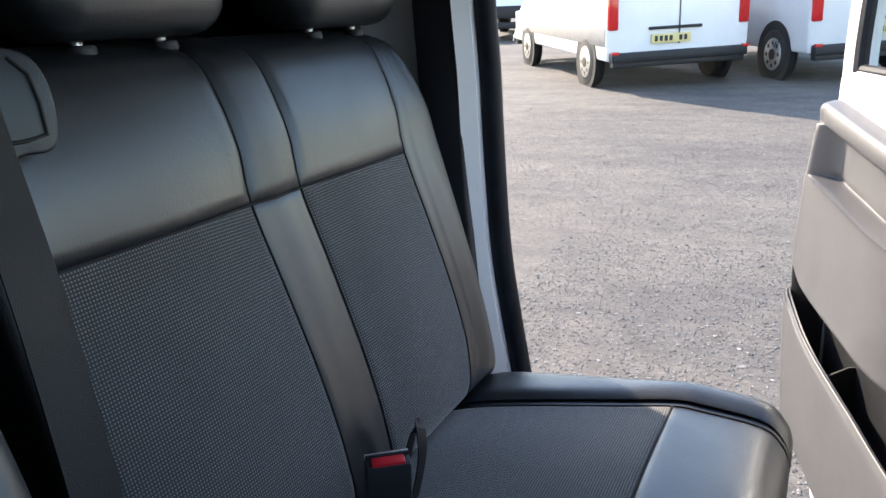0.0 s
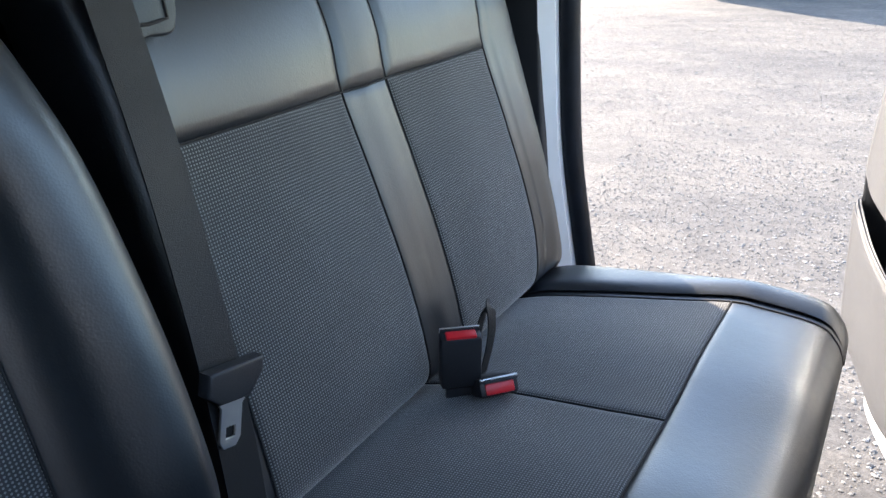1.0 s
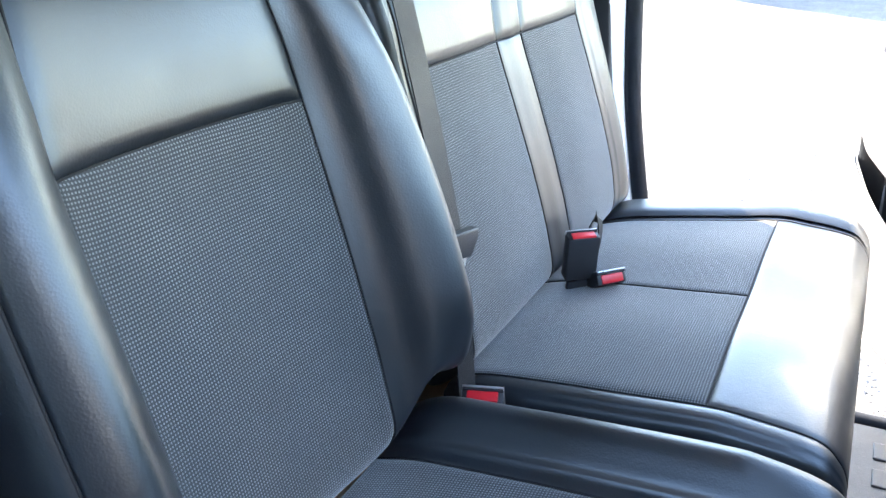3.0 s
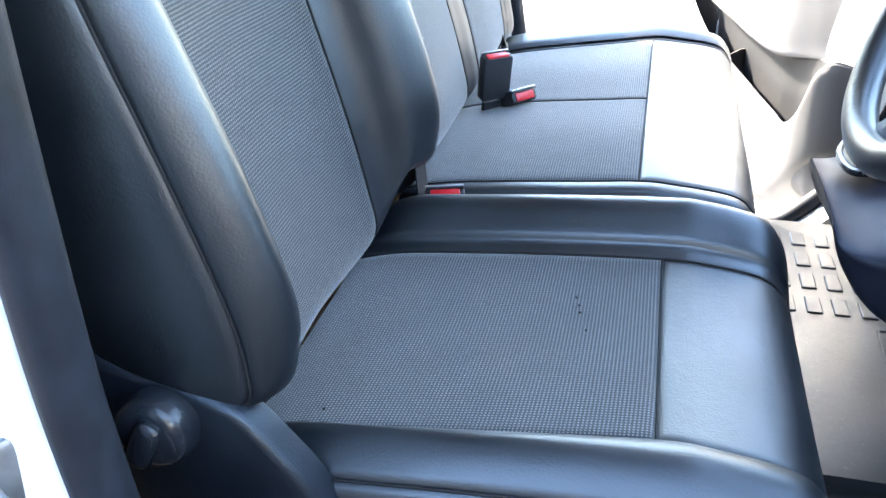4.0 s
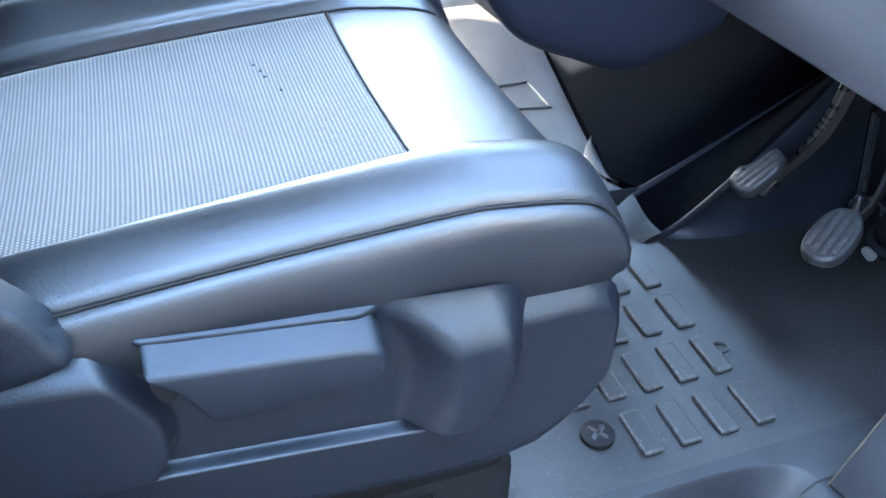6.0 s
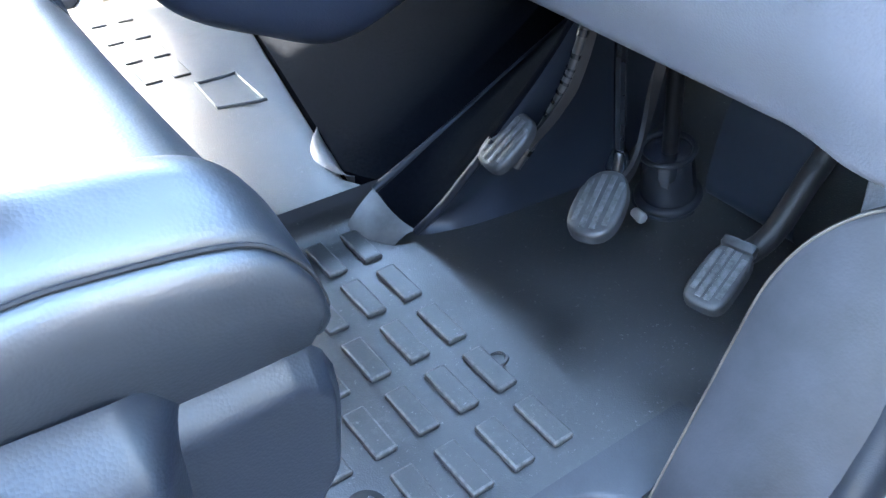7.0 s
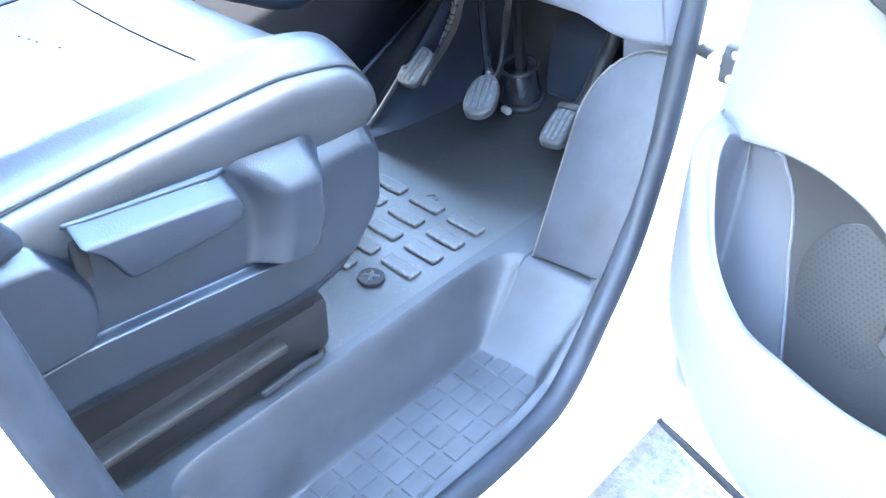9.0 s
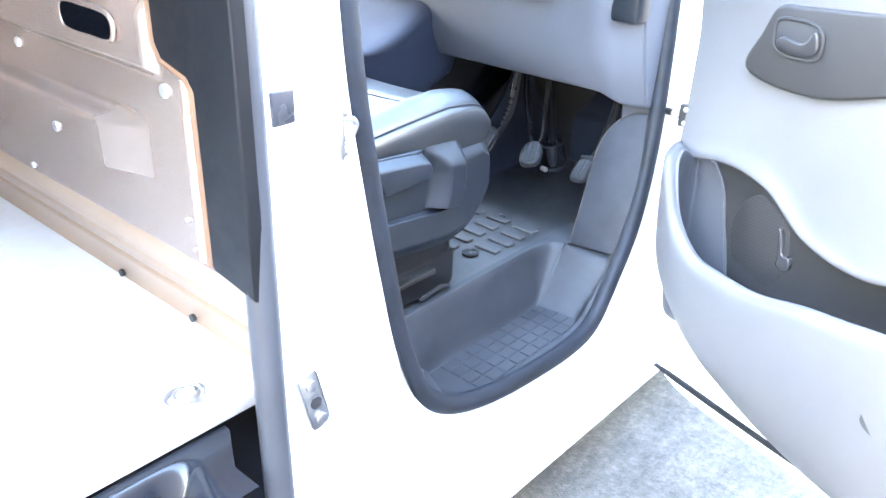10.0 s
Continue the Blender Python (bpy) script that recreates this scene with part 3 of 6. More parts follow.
def bulkhead():
    """Pressed steel bulkhead between load space and cab: sloped foot, flat panel with a long rib, holes and bolts."""
    e = thing("bulkhead", (-0.2, 0, 0.7), "brown-grey pressed steel bulkhead with a long rib, holes and bolts", "bulkhead", kind="structure")

    def step(a, lo, hi):
        t = min(1.0, max(0.0, (a - lo) / (hi - lo)))
        return t * t * (3 - 2 * t)

    def face(y, z):
        x = -0.13 - 0.082 * step(z, 0.70, 0.92)
        x += 0.007 * (step(z, 0.775, 0.785) - step(z, 0.80, 0.81)) + 0.004 * (step(z, 0.845, 0.85) - step(z, 0.86, 0.87))
        x -= 0.014 * step(z, 0.922, 0.936) * (1 - step(-y, 0.752, 0.772))
        rib = (1 - step(-y, 0.545, 0.662)) * step(z, 1.030, 1.044) * (1 - step(z, 1.116, 1.142))
        x -= 0.030 * rib
        x -= 0.016 * (step(z, 1.205, 1.222) - step(z, 1.30, 1.315)) * (1 - step(-y, 0.690, 0.712))
        x -= 0.10 * step(z, 1.30, 1.62)
        x += 0.012 * step(z, 1.40, 1.42) * (1 - step(z, 1.52, 1.54))
        return x

    zs = np.r_[np.linspace(0.69, 0.92, 40), np.linspace(0.922, 0.94, 8), np.linspace(0.95, 1.025, 8), np.linspace(1.028, 1.048, 10), np.linspace(1.055, 1.11, 6), np.linspace(1.114, 1.146, 14), np.linspace(1.155, 1.2, 5), np.linspace(1.204, 1.224, 8), np.linspace(1.24, 1.92, 40)]
    ys = np.r_[np.linspace(-0.875, -0.775, 8), np.linspace(-0.772, -0.75, 8), np.linspace(-0.74, -0.715, 4), np.linspace(-0.712, -0.53, 40), np.linspace(-0.52, 0.875, 20)]
    # Near-black sheet added to darken what is seen between and above the seats.
    rows_mesh("cab_dark_sheet", [[(face(y, 1.25) - 0.10 * step(z, 1.30, 1.62) + 0.03, y, z) for y in (-0.84, -0.7, -0.4, 0.0, 0.4, 0.84)] for z in np.linspace(1.22, 1.92, 30)], CARPET, e, "black sheet added on the cab side")
    rows_mesh("pressed_sheet", [[(face(y, z), y, z) for y in ys] for z in zs if z > 0.9195], WALL, e)
    rows_mesh("sheet_foot", [[(face(y, z), y, z) for y in ys] for z in zs if z < 0.9205], WARMFOOT, e, "orange-brown foot of the bulkhead, warm bounce in its colour")
    hole = smooth_line([(-0.068, -0.018), (0.0, -0.022), (0.068, -0.018), (0.070, 0.016), (0.0, 0.022), (-0.068, 0.018)], 40, True)
    plate("hand_hole", hole, 0.004, Matrix.Translation((-0.2440, -0.556, 1.266)) @ pose(0, 0, 0, 90, 0, -90), CARPET, e, 0, "dark slotted hand hole")
    sweep("hole_rim", [(-0.246, -0.556 - a, 1.266 + b) for a, b in hole], ring(0.004, 6), WALL, e, up=(1, 0, 0), closed_line=True)
    for y, z, r in ((-0.256, 1.181, 0.010), (-0.715, 1.19, 0.012), (-0.416, 1.075, 0.010), (-0.213, 0.944, 0.007), (-0.735, 1.0, 0.005), (-0.745, 0.955, 0.004)):
        x = face(y, z)
        drummed("bolt", (x + 0.01, y, z), (x - 0.005, y, z), r * 0.9, METAL, e, sides=12, bevel=0.003)
    for y in (-0.30, -0.55):
        drummed("floor_clip", (face(y, 0.705) + 0.004, y, 0.712), (face(y, 0.705) - 0.008, y, 0.712), 0.008, STEEL, e, sides=10)
    trim = [(0.795, 0.945), (0.803, 0.940), (0.895, 0.925), (0.895, 1.90), (0.713, 1.90), (0.711, 1.258), (0.725, 1.236), (0.781, 1.222), (0.795, 1.205)]
    plate("edge_trim", trim, 0.022, Matrix.Translation((-0.212, 0, 0)) @ pose(0, 0, 0, 90, 0, -90), LINING, e, 0.006, "black plastic edge trim")
    sweep("bright_edge", [(-0.226, -a + 0.006, b) for a, b in ((0.795, 0.945), (0.795, 1.205), (0.781, 1.222), (0.725, 1.236), (0.711, 1.258), (0.713, 1.9))], ring(0.009, 8), plain("primer_edge", (0.15, 0.075, 0.04), 0.5), e, "orange-brown painted edge", up=(1, 0, 0))
    return e


bulkhead()
cargo_floor = boxed("cargo_floor", (-2.68, -0.787, 0.66), (-0.12, 0.83, 0.70), BOARD, None, 0.006)
tagged(cargo_floor, "pale load space floor board", "floor", kind="structure")
ringe = thing("lashing_eye", (-0.268, -0.733, 0.70), "recessed metal lashing eye in the load floor", "lashing eye")
sweep("rim", [(-0.268 + 0.034 * math.cos(a), -0.733 + 0.026 * math.sin(a), 0.702) for a in np.linspace(0, 2 * math.pi, 24, endpoint=False)], ring(0.004, 6), METAL, ringe, closed_line=True)
sweep("eye", [(-0.268 + 0.02 * math.cos(a), -0.733 + 0.016 * math.sin(a), 0.705) for a in np.linspace(0, 2 * math.pi, 20, endpoint=False)], ring(0.004, 6), METAL, ringe, closed_line=True)

def tray_height(x, y):
    k = float(np.clip((x + 1.2) / 0.06, 0, 1) * np.clip((-0.31 + 0.25 * (y + 0.81) - x) / 0.07, 0, 1) * np.clip((-0.802 - y) / 0.035, 0, 1))
    return 0.655 - 0.10 * k * k * (3 - 2 * k)


step_tray = rows_mesh("cargo_step", [[(x if x < -0.30 else -0.30 + (x + 0.30) * (1 - 0.75 * min(1.0, max(0.0, (-0.80 - y) / 0.08))), y, tray_height(x, y)) for y in np.linspace(-0.785, -0.94, 40)] for x in np.linspace(-1.3, -0.238, 120)], GLOSS)
tagged(step_tray, "black moulded plastic side door step", "step", kind="structure")


# ---- cab floor ----
floor_line = smooth_line([(0.10, 0.603), (0.5, 0.603), (0.9, 0.603), (1.06, 0.604), (1.16, 0.612), (1.25, 0.65), (1.32, 0.73), (1.36, 0.88), (1.37, 1.05)], 90)
floor = rows_mesh("cab_floor", [[(x, y, z) for y in np.linspace(-0.705, -0.22, 30)] for x, z in floor_line], MAT)
tagged(floor, "worn black rubber cab floor mat, dusty with scuffs", "floor mat", kind="structure")


def pad_mesh(lx, ly, h, name):
    bm = box(bmesh.new(), (-lx / 2, -ly / 2, -h), (lx / 2, ly / 2, h), min(h * 0.6, 0.004), segments=2)
    me = bpy.data.meshes.new(name)
    bm.normal_update()
    for f in bm.faces:
        f.material_index = int(0.2 < f.normal.z < 0.96)
    bm.to_mesh(me)
    bm.free()
    me.materials.append(MAT)
    me.materials.append(WORN)
    return me


def mat_front(y):
    """Where the raised passenger mat ends against the tunnel."""
    return 0.827 + 0.225 * (y + 0.2) + 0.022 * max(0.0, min(1.0, (-0.19 - y) / 0.03))


raised = rows_mesh("passenger_floor", [[(x, y, 0.66) for x in np.r_[0.30, np.linspace(0.32, mat_front(y) - 0.03, 30)]] + [(mat_front(y) - 0.012, y, 0.656), (mat_front(y) - 0.004, y, 0.64), (mat_front(y), y, 0.60)] for y in np.r_[-0.222, -0.220, -0.215, -0.205, np.linspace(-0.19, 0.57, 40)]], LITMAT)
rows_mesh("floor_step", [[(x, -0.2225, z) for x in np.linspace(0.30, 0.855, 20)] for z in np.linspace(0.632, 0.66, 5)], BLACK, raised)
rows_mesh("floor_cove", [[(x, y, z) for x in np.linspace(0.30, 0.86, 20)] for y, z in smooth_line([(-0.2225, 0.640), (-0.2245, 0.626), (-0.232, 0.613), (-0.246, 0.6055), (-0.268, 0.602)], 14)], MAT, floor)
tagged(raised, "raised rubber passenger floor mat with moulded pads", "floor mat", kind="structure")
hatch = [(0.762, 0.072), (0.832, 0.058), (0.834, 0.166), (0.766, 0.164)]
sweep("hatch_edge", np.vstack([np.linspace((*hatch[k], 0.661), (*hatch[(k + 1) % 4], 0.661), 8, endpoint=False) for k in range(4)]), ring(0.0035, 6), LITMAT, raised, closed_line=True)
stud = thing("floor_stud", (0.589, -0.613, 0.60), "round black floor mat fastener with a cross slot", "fastener")
drummed("cap", (0.589, -0.613, 0.602), (0.589, -0.613, 0.609), 0.021, SATIN, stud, bevel=0.002)
for a in (35, 125):
    boxed("slot", (-0.013, -0.003, 0), (0.013, 0.003, 0.0035), STEEL, stud, 0.001, m=Matrix.Translation((0.589, -0.613, 0.607)) @ pose(0, 0, 0, 0, 0, a))


def step_well():
    """Moulded entry step beside the seat: sloped walls, flat floor with raised pads."""
    e = thing("step_well", (0.45, -0.82, 0.47), "grey-black moulded plastic entry step with raised pads", "step", kind="structure")
    base, top = 0.462, 0.606

    def fillet(r):
        return float(np.interp(r, [0, 0.05, 0.11, 0.20, 0.84, 0.92, 0.97, 1.0], [0, 0.006, 0.03, 0.10, 0.90, 0.965, 0.994, 1.0]))

    P = []
    for x in np.r_[np.linspace(0.05, 0.14, 6), np.linspace(0.15, 0.25, 26), np.linspace(0.27, 0.64, 20), np.linspace(0.65, 0.83, 46), 0.87, 0.93]:
        edge = float(np.interp(x, [0.05, 0.068, 0.112, 0.185, 0.30, 0.45, 0.60, 0.70, 0.785, 0.87], [0.73, 0.68, 0.575, 0.513, 0.477, 0.460, 0.455, 0.479, 0.562, 0.68]))
        row = []
        for y in np.r_[np.linspace(-0.690, -0.704, 4), np.linspace(-0.706, -0.756, 32), np.linspace(-0.765, -0.86, 14), np.linspace(-0.866, -0.907, 12)]:
            lean = 0.034 * min(1.0, max(0.0, (-0.705 - y) / 0.18))
            side = max(0.0, 1 - (-0.706 - y) / 0.042)
            front = max(0.0, (x - 0.684 - 0.8 * lean) / 0.106)
            rear = max(0.0, (0.235 - x) / 0.075)
            rise = fillet(min(1.0, (side ** 2.6 + front ** 2.6 + rear ** 2.6) ** (1 / 2.6)))
            plateau = top - (0.004 + 0.10 * max(0.0, -0.80 - y) if y < -0.75 else 0.0)
            h = base + (plateau - base) * rise - 0.030 * (1 - rise) * max(0.0, (-0.875 - y) / 0.05)
            h = max(h, edge + float(np.interp(-y, [0.82, 0.85, 0.872, 0.89, 0.91], [-0.3, -0.03, 0.004, 0.0, -0.06])))
            if y < -0.86:
                h = min(h, edge + float(np.interp(-y, [0.86, 0.885, 0.896, 0.91, 0.925], [0.06, 0.02, -0.004, -0.05, -0.07])))
            row.append((x, max(y, -0.925 + 0.030 * float(np.clip((x - 0.72) / 0.05, 0, 1))), h))
        P.append(row)
    step_mat = plain("step_plastic", (0.026, 0.0285, 0.033), 0.55, vary=0.35, grain=0.35, grain_scale=420, stain=9.0)
    rows_mesh("well", P, step_mat, e)
    pad = pad_mesh(0.036, 0.0255, 0.0025, "pad")
    pad.materials.clear()
    pad.materials.append(step_mat)
    pad.materials.append(step_mat)
    for i in range(9):
        for j in range(4):
            p = new("pad", pad)
            p.parent, p.matrix_parent_inverse = e, e.matrix_basis.inverted()
            p.matrix_basis = Matrix.Translation((0.352 + 0.0425 * i, -0.760 - 0.0310 * j, 0.4625))
    return e


step_well()


def kick_panel():
    e = thing("kick_panel", (0.9, -0.8, 0.61), "dark grey plastic footwell side panel with a worn edge", "trim panel", kind="structure")
    low, out, top = Vector((0.800, -0.757, 0.606)), Vector((0.825, -0.898, 0.606)), Vector((0.940, -0.885, 0.94))
    e1 = (out - low).normalized()
    nn = e1.cross(top - out).normalized()
    if nn.x > 0:
        nn = -nn
    e2 = nn.cross(e1)
    if e2.z < 0:
        e2 = -e2
    m = Matrix(((e1.x, e2.x, nn.x, low.x), (e1.y, e2.y, nn.y, low.y), (e1.z, e2.z, nn.z, low.z), (0, 0, 0, 1))) @ Matrix.Translation((0, 0, -0.04))
    a, b = (top - low).dot(e1), (top - low).dot(e2)
    wide = (out - low).length
    arc = [(0.120 + 0.108 * math.cos(t), b - 0.14 + 0.14 * math.sin(t)) for t in np.linspace(math.pi * 0.58, math.pi * 0.98, 14)]
    outline = [(0.0, 0.0), (wide, 0.0), (wide + 0.5 * (a - wide), 0.5 * b), (a, b)] + arc
    plate("panel", outline, 0.04, m, KICK, e, 0.007)
    edge = [m @ Vector((p[0] + 0.002, p[1], 0.0385)) for p in [(a, b)] + arc + [(0.0, 0.0)]]
    sweep("worn_edge", [tuple(p) for p in edge], ring(0.0013, 6), plain("worn_plastic", (0.05, 0.04, 0.032), 0.6, vary=0.4, stain=30), e, "pale scuffed edge")
    return e


kick_panel()


foot_trim = plate("pillar_foot_trim", [(-0.785, 0.86), (-0.775, 0.935), (-0.80, 0.975), (-0.875, 0.985), (-0.885, 0.90), (-0.83, 0.84)], 0.012, Matrix(((0, 0, -1, 0.962), (1, 0, 0, 0), (0, 1, 0, 0), (0, 0, 0, 1))), DASH, None, 0.003)
tagged(foot_trim, "grey plastic trim at the foot of the front pillar", "trim panel", kind="structure")


# ---- footwell and pedals ----
arch = rows_mesh("footwell_side", [[(max(x, 0.865 + 0.36 * (z - 0.606)), y - 0.05 * max(0.0, 1 - (x - 0.82) / 0.14), z) for y, z in smooth_line([(-0.690, 0.600), (-0.712, 0.608), (-0.738, 0.645), (-0.762, 0.72), (-0.785, 0.85), (-0.80, 1.0)], 20)] for x in np.linspace(0.82, 1.32, 24)], LINING)
tagged(arch, "black moulded lining of the footwell side", "lining", kind="structure")
toe = rows_mesh("toe_board", [[(x, y, z) for y in np.linspace(-0.84, 0.9, 24)] for x, z in ((1.16, 0.606), (1.26, 0.645), (1.335, 0.73), (1.375, 0.88), (1.385, 1.2))], LINING)
tagged(toe, "black moulded toe board under the dashboard", "toe board", kind="structure")
RIDGE = [(0.846, -0.224, 0.650), (0.90, -0.221, 0.672), (1.0, -0.213, 0.712), (1.10, -0.203, 0.752), (1.25, -0.188, 0.812)]
FOLDS = [(0.869, -0.291, 0.612), (0.900, -0.308, 0.655), (0.955, -0.335, 0.745), (1.02, -0.358, 0.850), (1.10, -0.372, 0.99)]
CREASE = [(0.873, -0.298, 0.602), (0.95, -0.316, 0.602), (1.06, -0.326, 0.603), (1.15, -0.333, 0.608), (1.30, -0.345, 0.69)]
side_net = Net([[r, tuple(np.array(r) * 0.66 + np.array(f) * 0.34 - np.array((0, 0, 0.008))), tuple(np.array(r) * 0.33 + np.array(f) * 0.67 - np.array((0, 0, 0.008))), f, tuple(np.array(f) * 0.5 + np.array(c) * 0.5 + np.array((0, 0.012, 0))), c] for r, f, c in zip(RIDGE, FOLDS, CREASE)])
gusset = rows_mesh("tunnel_side", side_net.at(np.linspace(0, 4, 50), np.linspace(0, 3, 26)), CARPET)
rows_mesh("fold_side", side_net.at(np.linspace(0, 4, 50), np.linspace(3, 5, 20)), MOULD, gusset)
tagged(gusset, "black moulded lining folded between tunnel and footwell floor", "lining", kind="structure")
# Paler corner: the bright light patch on the mat is in its colour.
rows_mesh("tunnel_flare", [[tuple(np.array((0.790 + 0.042 * k, -0.232 - 0.062 * k, 0.6035)) * (1 - q) + np.array(side_net.at(np.array([0.0]), np.array([2.95 * k]))[0, 0]) * q + np.array((0, 0, 0.004 * math.sin(math.pi * q)))) for k in np.linspace(0, 1, 14)] for q in np.linspace(0, 1, 12)], plain("lit_mat_corner", (0.036, 0.035, 0.034), 0.45, vary=0.5, stain=40.0), floor, "mat corner, pale for the light it catches")
TUNNEL = ((0.856, 0.600, -0.2235, 0.600, 1.0), (0.857, 0.652, -0.224, 0.652, 1.0), (0.90, 0.680, -0.221, 0.672, 0.85), (1.0, 0.740, -0.213, 0.712, 0.55), (1.10, 0.812, -0.203, 0.752, 0.25), (1.25, 0.95, -0.188, 0.812, 0.0), (1.34, 1.10, -0.188, 0.85, 0.0))
tunnel = rows_mesh("centre_tunnel", [[(x + (mat_front(y) - 0.857) * w, y, z) for y in np.linspace(0.60, -0.17, 16)] + [(x - 0.010 * w, -0.195, z - 0.3 * (z - zr)), (x, y1 + 0.004, zr + 0.004), (x, y1, zr - 0.004)] for x, z, y1, zr, w in TUNNEL], CARPET)
tagged(tunnel, "black moulded lining over the centre tunnel", "tunnel", kind="structure")


for line, r in ((RIDGE, 0.0065), (FOLDS[:3], 0.006)):
    rib = sweep("floor_lining_edge", smooth_line([(x, y, z - 0.004) for x, y, z in line], 30), ring(r, 16), FOLD)
    tagged(rib, "glossy black moulded edge of the floor lining", "trim", kind="structure")
rows_mesh("mat_corner", [[(mat_front(y) - 0.002 - 0.032 * math.sin(math.pi * b) * (1 - a), y, 0.6602 - 0.012 * a ** 4 + 0.005 * math.sin(math.pi * b) * math.sin(0.85 * math.pi * a)) for a in np.linspace(0, 1, 12)] for b, y in zip(np.linspace(0, 1, 24), np.linspace(-0.055, -0.20, 24))], LITMAT, raised)


def pedal(name, low, high, half, arm, label, square=0.7, boss=False, tube=0.0):
    """A rubber-faced foot pedal between its lower and upper end, on a curved steel arm that hangs from above."""
    lo, hi = Vector(low), Vector(high)
    c, run = (lo + hi) / 2, (hi - lo)
    h, up = run.length / 2, run.normalized()
    side = Vector((0, -1, 0)) - up * up.dot(Vector((0, -1, 0)))
    side.normalize()
    out = side.cross(up)
    if out.z < 0:
        side, out = -side, -out
    face = Matrix(((side.x, up.x, out.x, c.x), (side.y, up.y, out.y, c.y), (side.z, up.z, out.z, c.z), (0, 0, 0, 1))) @ Matrix.Translation((0, 0, -0.010))
    e = thing(name, c, label, "pedal")
    w = half
    outline = [(w * (1 - 0.10 * math.sin(a)) * math.copysign(abs(math.cos(a)) ** square, math.cos(a)), h * math.copysign(abs(math.sin(a)) ** square, math.sin(a))) for a in np.linspace(0, 2 * math.pi, 32, endpoint=False)]
    pad = plate("pad", outline, 0.016, face, PEDAL, e, 0.006, "worn grey rubber pad")
    for k in np.linspace(-0.60, 0.60, 4):
        a = h * math.sqrt(max(0.0, 1 - k * k)) * 0.82
        boxed("rib", (k * w - 0.0036, -a, 0.012), (k * w + 0.0036, a, 0.0172 - 0.002 * k * k), RIB, pad, 0.0014, m=face)
    if boss:
        boxed("pad_head", (-w * 0.8, h * 0.80, 0.004), (w * 0.8, h * 1.12, 0.021), PEDAL, pad, 0.004, m=face)
    sweep("arm", smooth_line(arm, 24), ring(tube, 14) if tube else [(-0.0028, -0.006), (0.0028, -0.006), (0.0028, 0.006), (-0.0028, 0.006)], SATIN, e, up=(0, 0.1, 1))
    return e


clutch = pedal("clutch_pedal", (0.932, -0.347, 0.716), (0.992, -0.352, 0.772), 0.026, [(0.985, -0.362, 0.735), (1.02, -0.376, 0.785), (1.04, -0.386, 0.85), (1.07, -0.394, 1.06)], "clutch pedal with a worn ribbed rubber pad")
sleeve = smooth_line([(0.985, -0.347, 0.698), (1.02, -0.362, 0.77), (1.03, -0.372, 0.815), (1.035, -0.378, 0.85), (1.05, -0.385, 0.95), (1.08, -0.385, 1.05)], 60)
sweep("cable_sleeve", sleeve, ring(0.0065, 10), STEEL, clutch, "corrugated black cable sleeve beside the pedal arm")
for k in range(3, 40, 4):
    drummed("sleeve_rib", tuple(sleeve[k]), tuple(sleeve[k + 1]), 0.0078, GLOSS, clutch, sides=10)
pedal("brake_pedal", (0.930, -0.524, 0.718), (1.010, -0.484, 0.754), 0.030, [(0.995, -0.497, 0.738), (1.025, -0.497, 0.760), (1.05, -0.484, 0.80), (1.06, -0.479, 0.85), (1.064, -0.480, 0.90), (1.07, -0.482, 1.06)], "brake pedal with a worn ribbed rubber pad", 0.8)
pedal("accelerator_pedal", (0.957, -0.664, 0.706), (1.030, -0.650, 0.742), 0.024, [(1.02, -0.652, 0.728), (1.056, -0.664, 0.754), (1.089, -0.668, 0.815), (1.112, -0.668, 0.850), (1.16, -0.675, 1.0)], "accelerator pedal with a worn rubber pad", 0.55, True, 0.013)
boot = thing("column_boot", (1.20, -0.445, 0.62), "black rubber steering column boot on the toe board", "boot")
boot_axis = [Vector((1.200, -0.434, 0.612)), Vector((1.180, -0.428, 0.700))]
drummed("collar", boot_axis[0], boot_axis[1], 0.040, GLOSS, boot, r1=0.034, bevel=0.006)
for k, r in ((0.05, 0.046), (0.16, 0.040)):
    c = boot_axis[0].lerp(boot_axis[1], k)
    sweep("bellows_ring", [(c.x + r * math.cos(a), c.y + r * math.sin(a), c.z + 0.26 * r * math.cos(a)) for a in np.linspace(0, 2 * math.pi, 32, endpoint=False)], ring(0.007, 10), SEAL, boot, closed_line=True)
sweep("collar_lip", [(1.180 + 0.035 * math.cos(a), -0.428 + 0.035 * math.sin(a), 0.700 + 0.009 * math.cos(a)) for a in np.linspace(0, 2 * math.pi, 28, endpoint=False)], ring(0.004, 8), SEAL, boot, closed_line=True)
drummed("shaft", (1.182, -0.432, 0.69), (1.10, -0.44, 1.08), 0.011, LINING, boot)
box_top = thing("pedal_box", (1.26, -0.58, 0.66), "black moulded pedal housing on the toe board", "housing")
rows_mesh("housing", Net([[(1.30, y0, 0.62), (1.225, y1, 0.640), (1.215, y1, 0.70), (1.222, y1, 0.765), (1.24, y1, 0.79), (1.30, y1, 0.81), (1.37, y0, 0.84)] for y0, y1 in ((-0.470, -0.474), (-0.472, -0.480), (-0.482, -0.495), (-0.55, -0.55), (-0.60, -0.595), (-0.612, -0.606), (-0.618, -0.612))]).at(np.linspace(0, 6, 40), np.linspace(0, 6, 44)), MOULD, box_top)
drummed("stud", (1.19, -0.292, 0.604), (1.184, -0.291, 0.618), 0.010, METAL, box_top, sides=10, bevel=0.003, label="bright stud end")
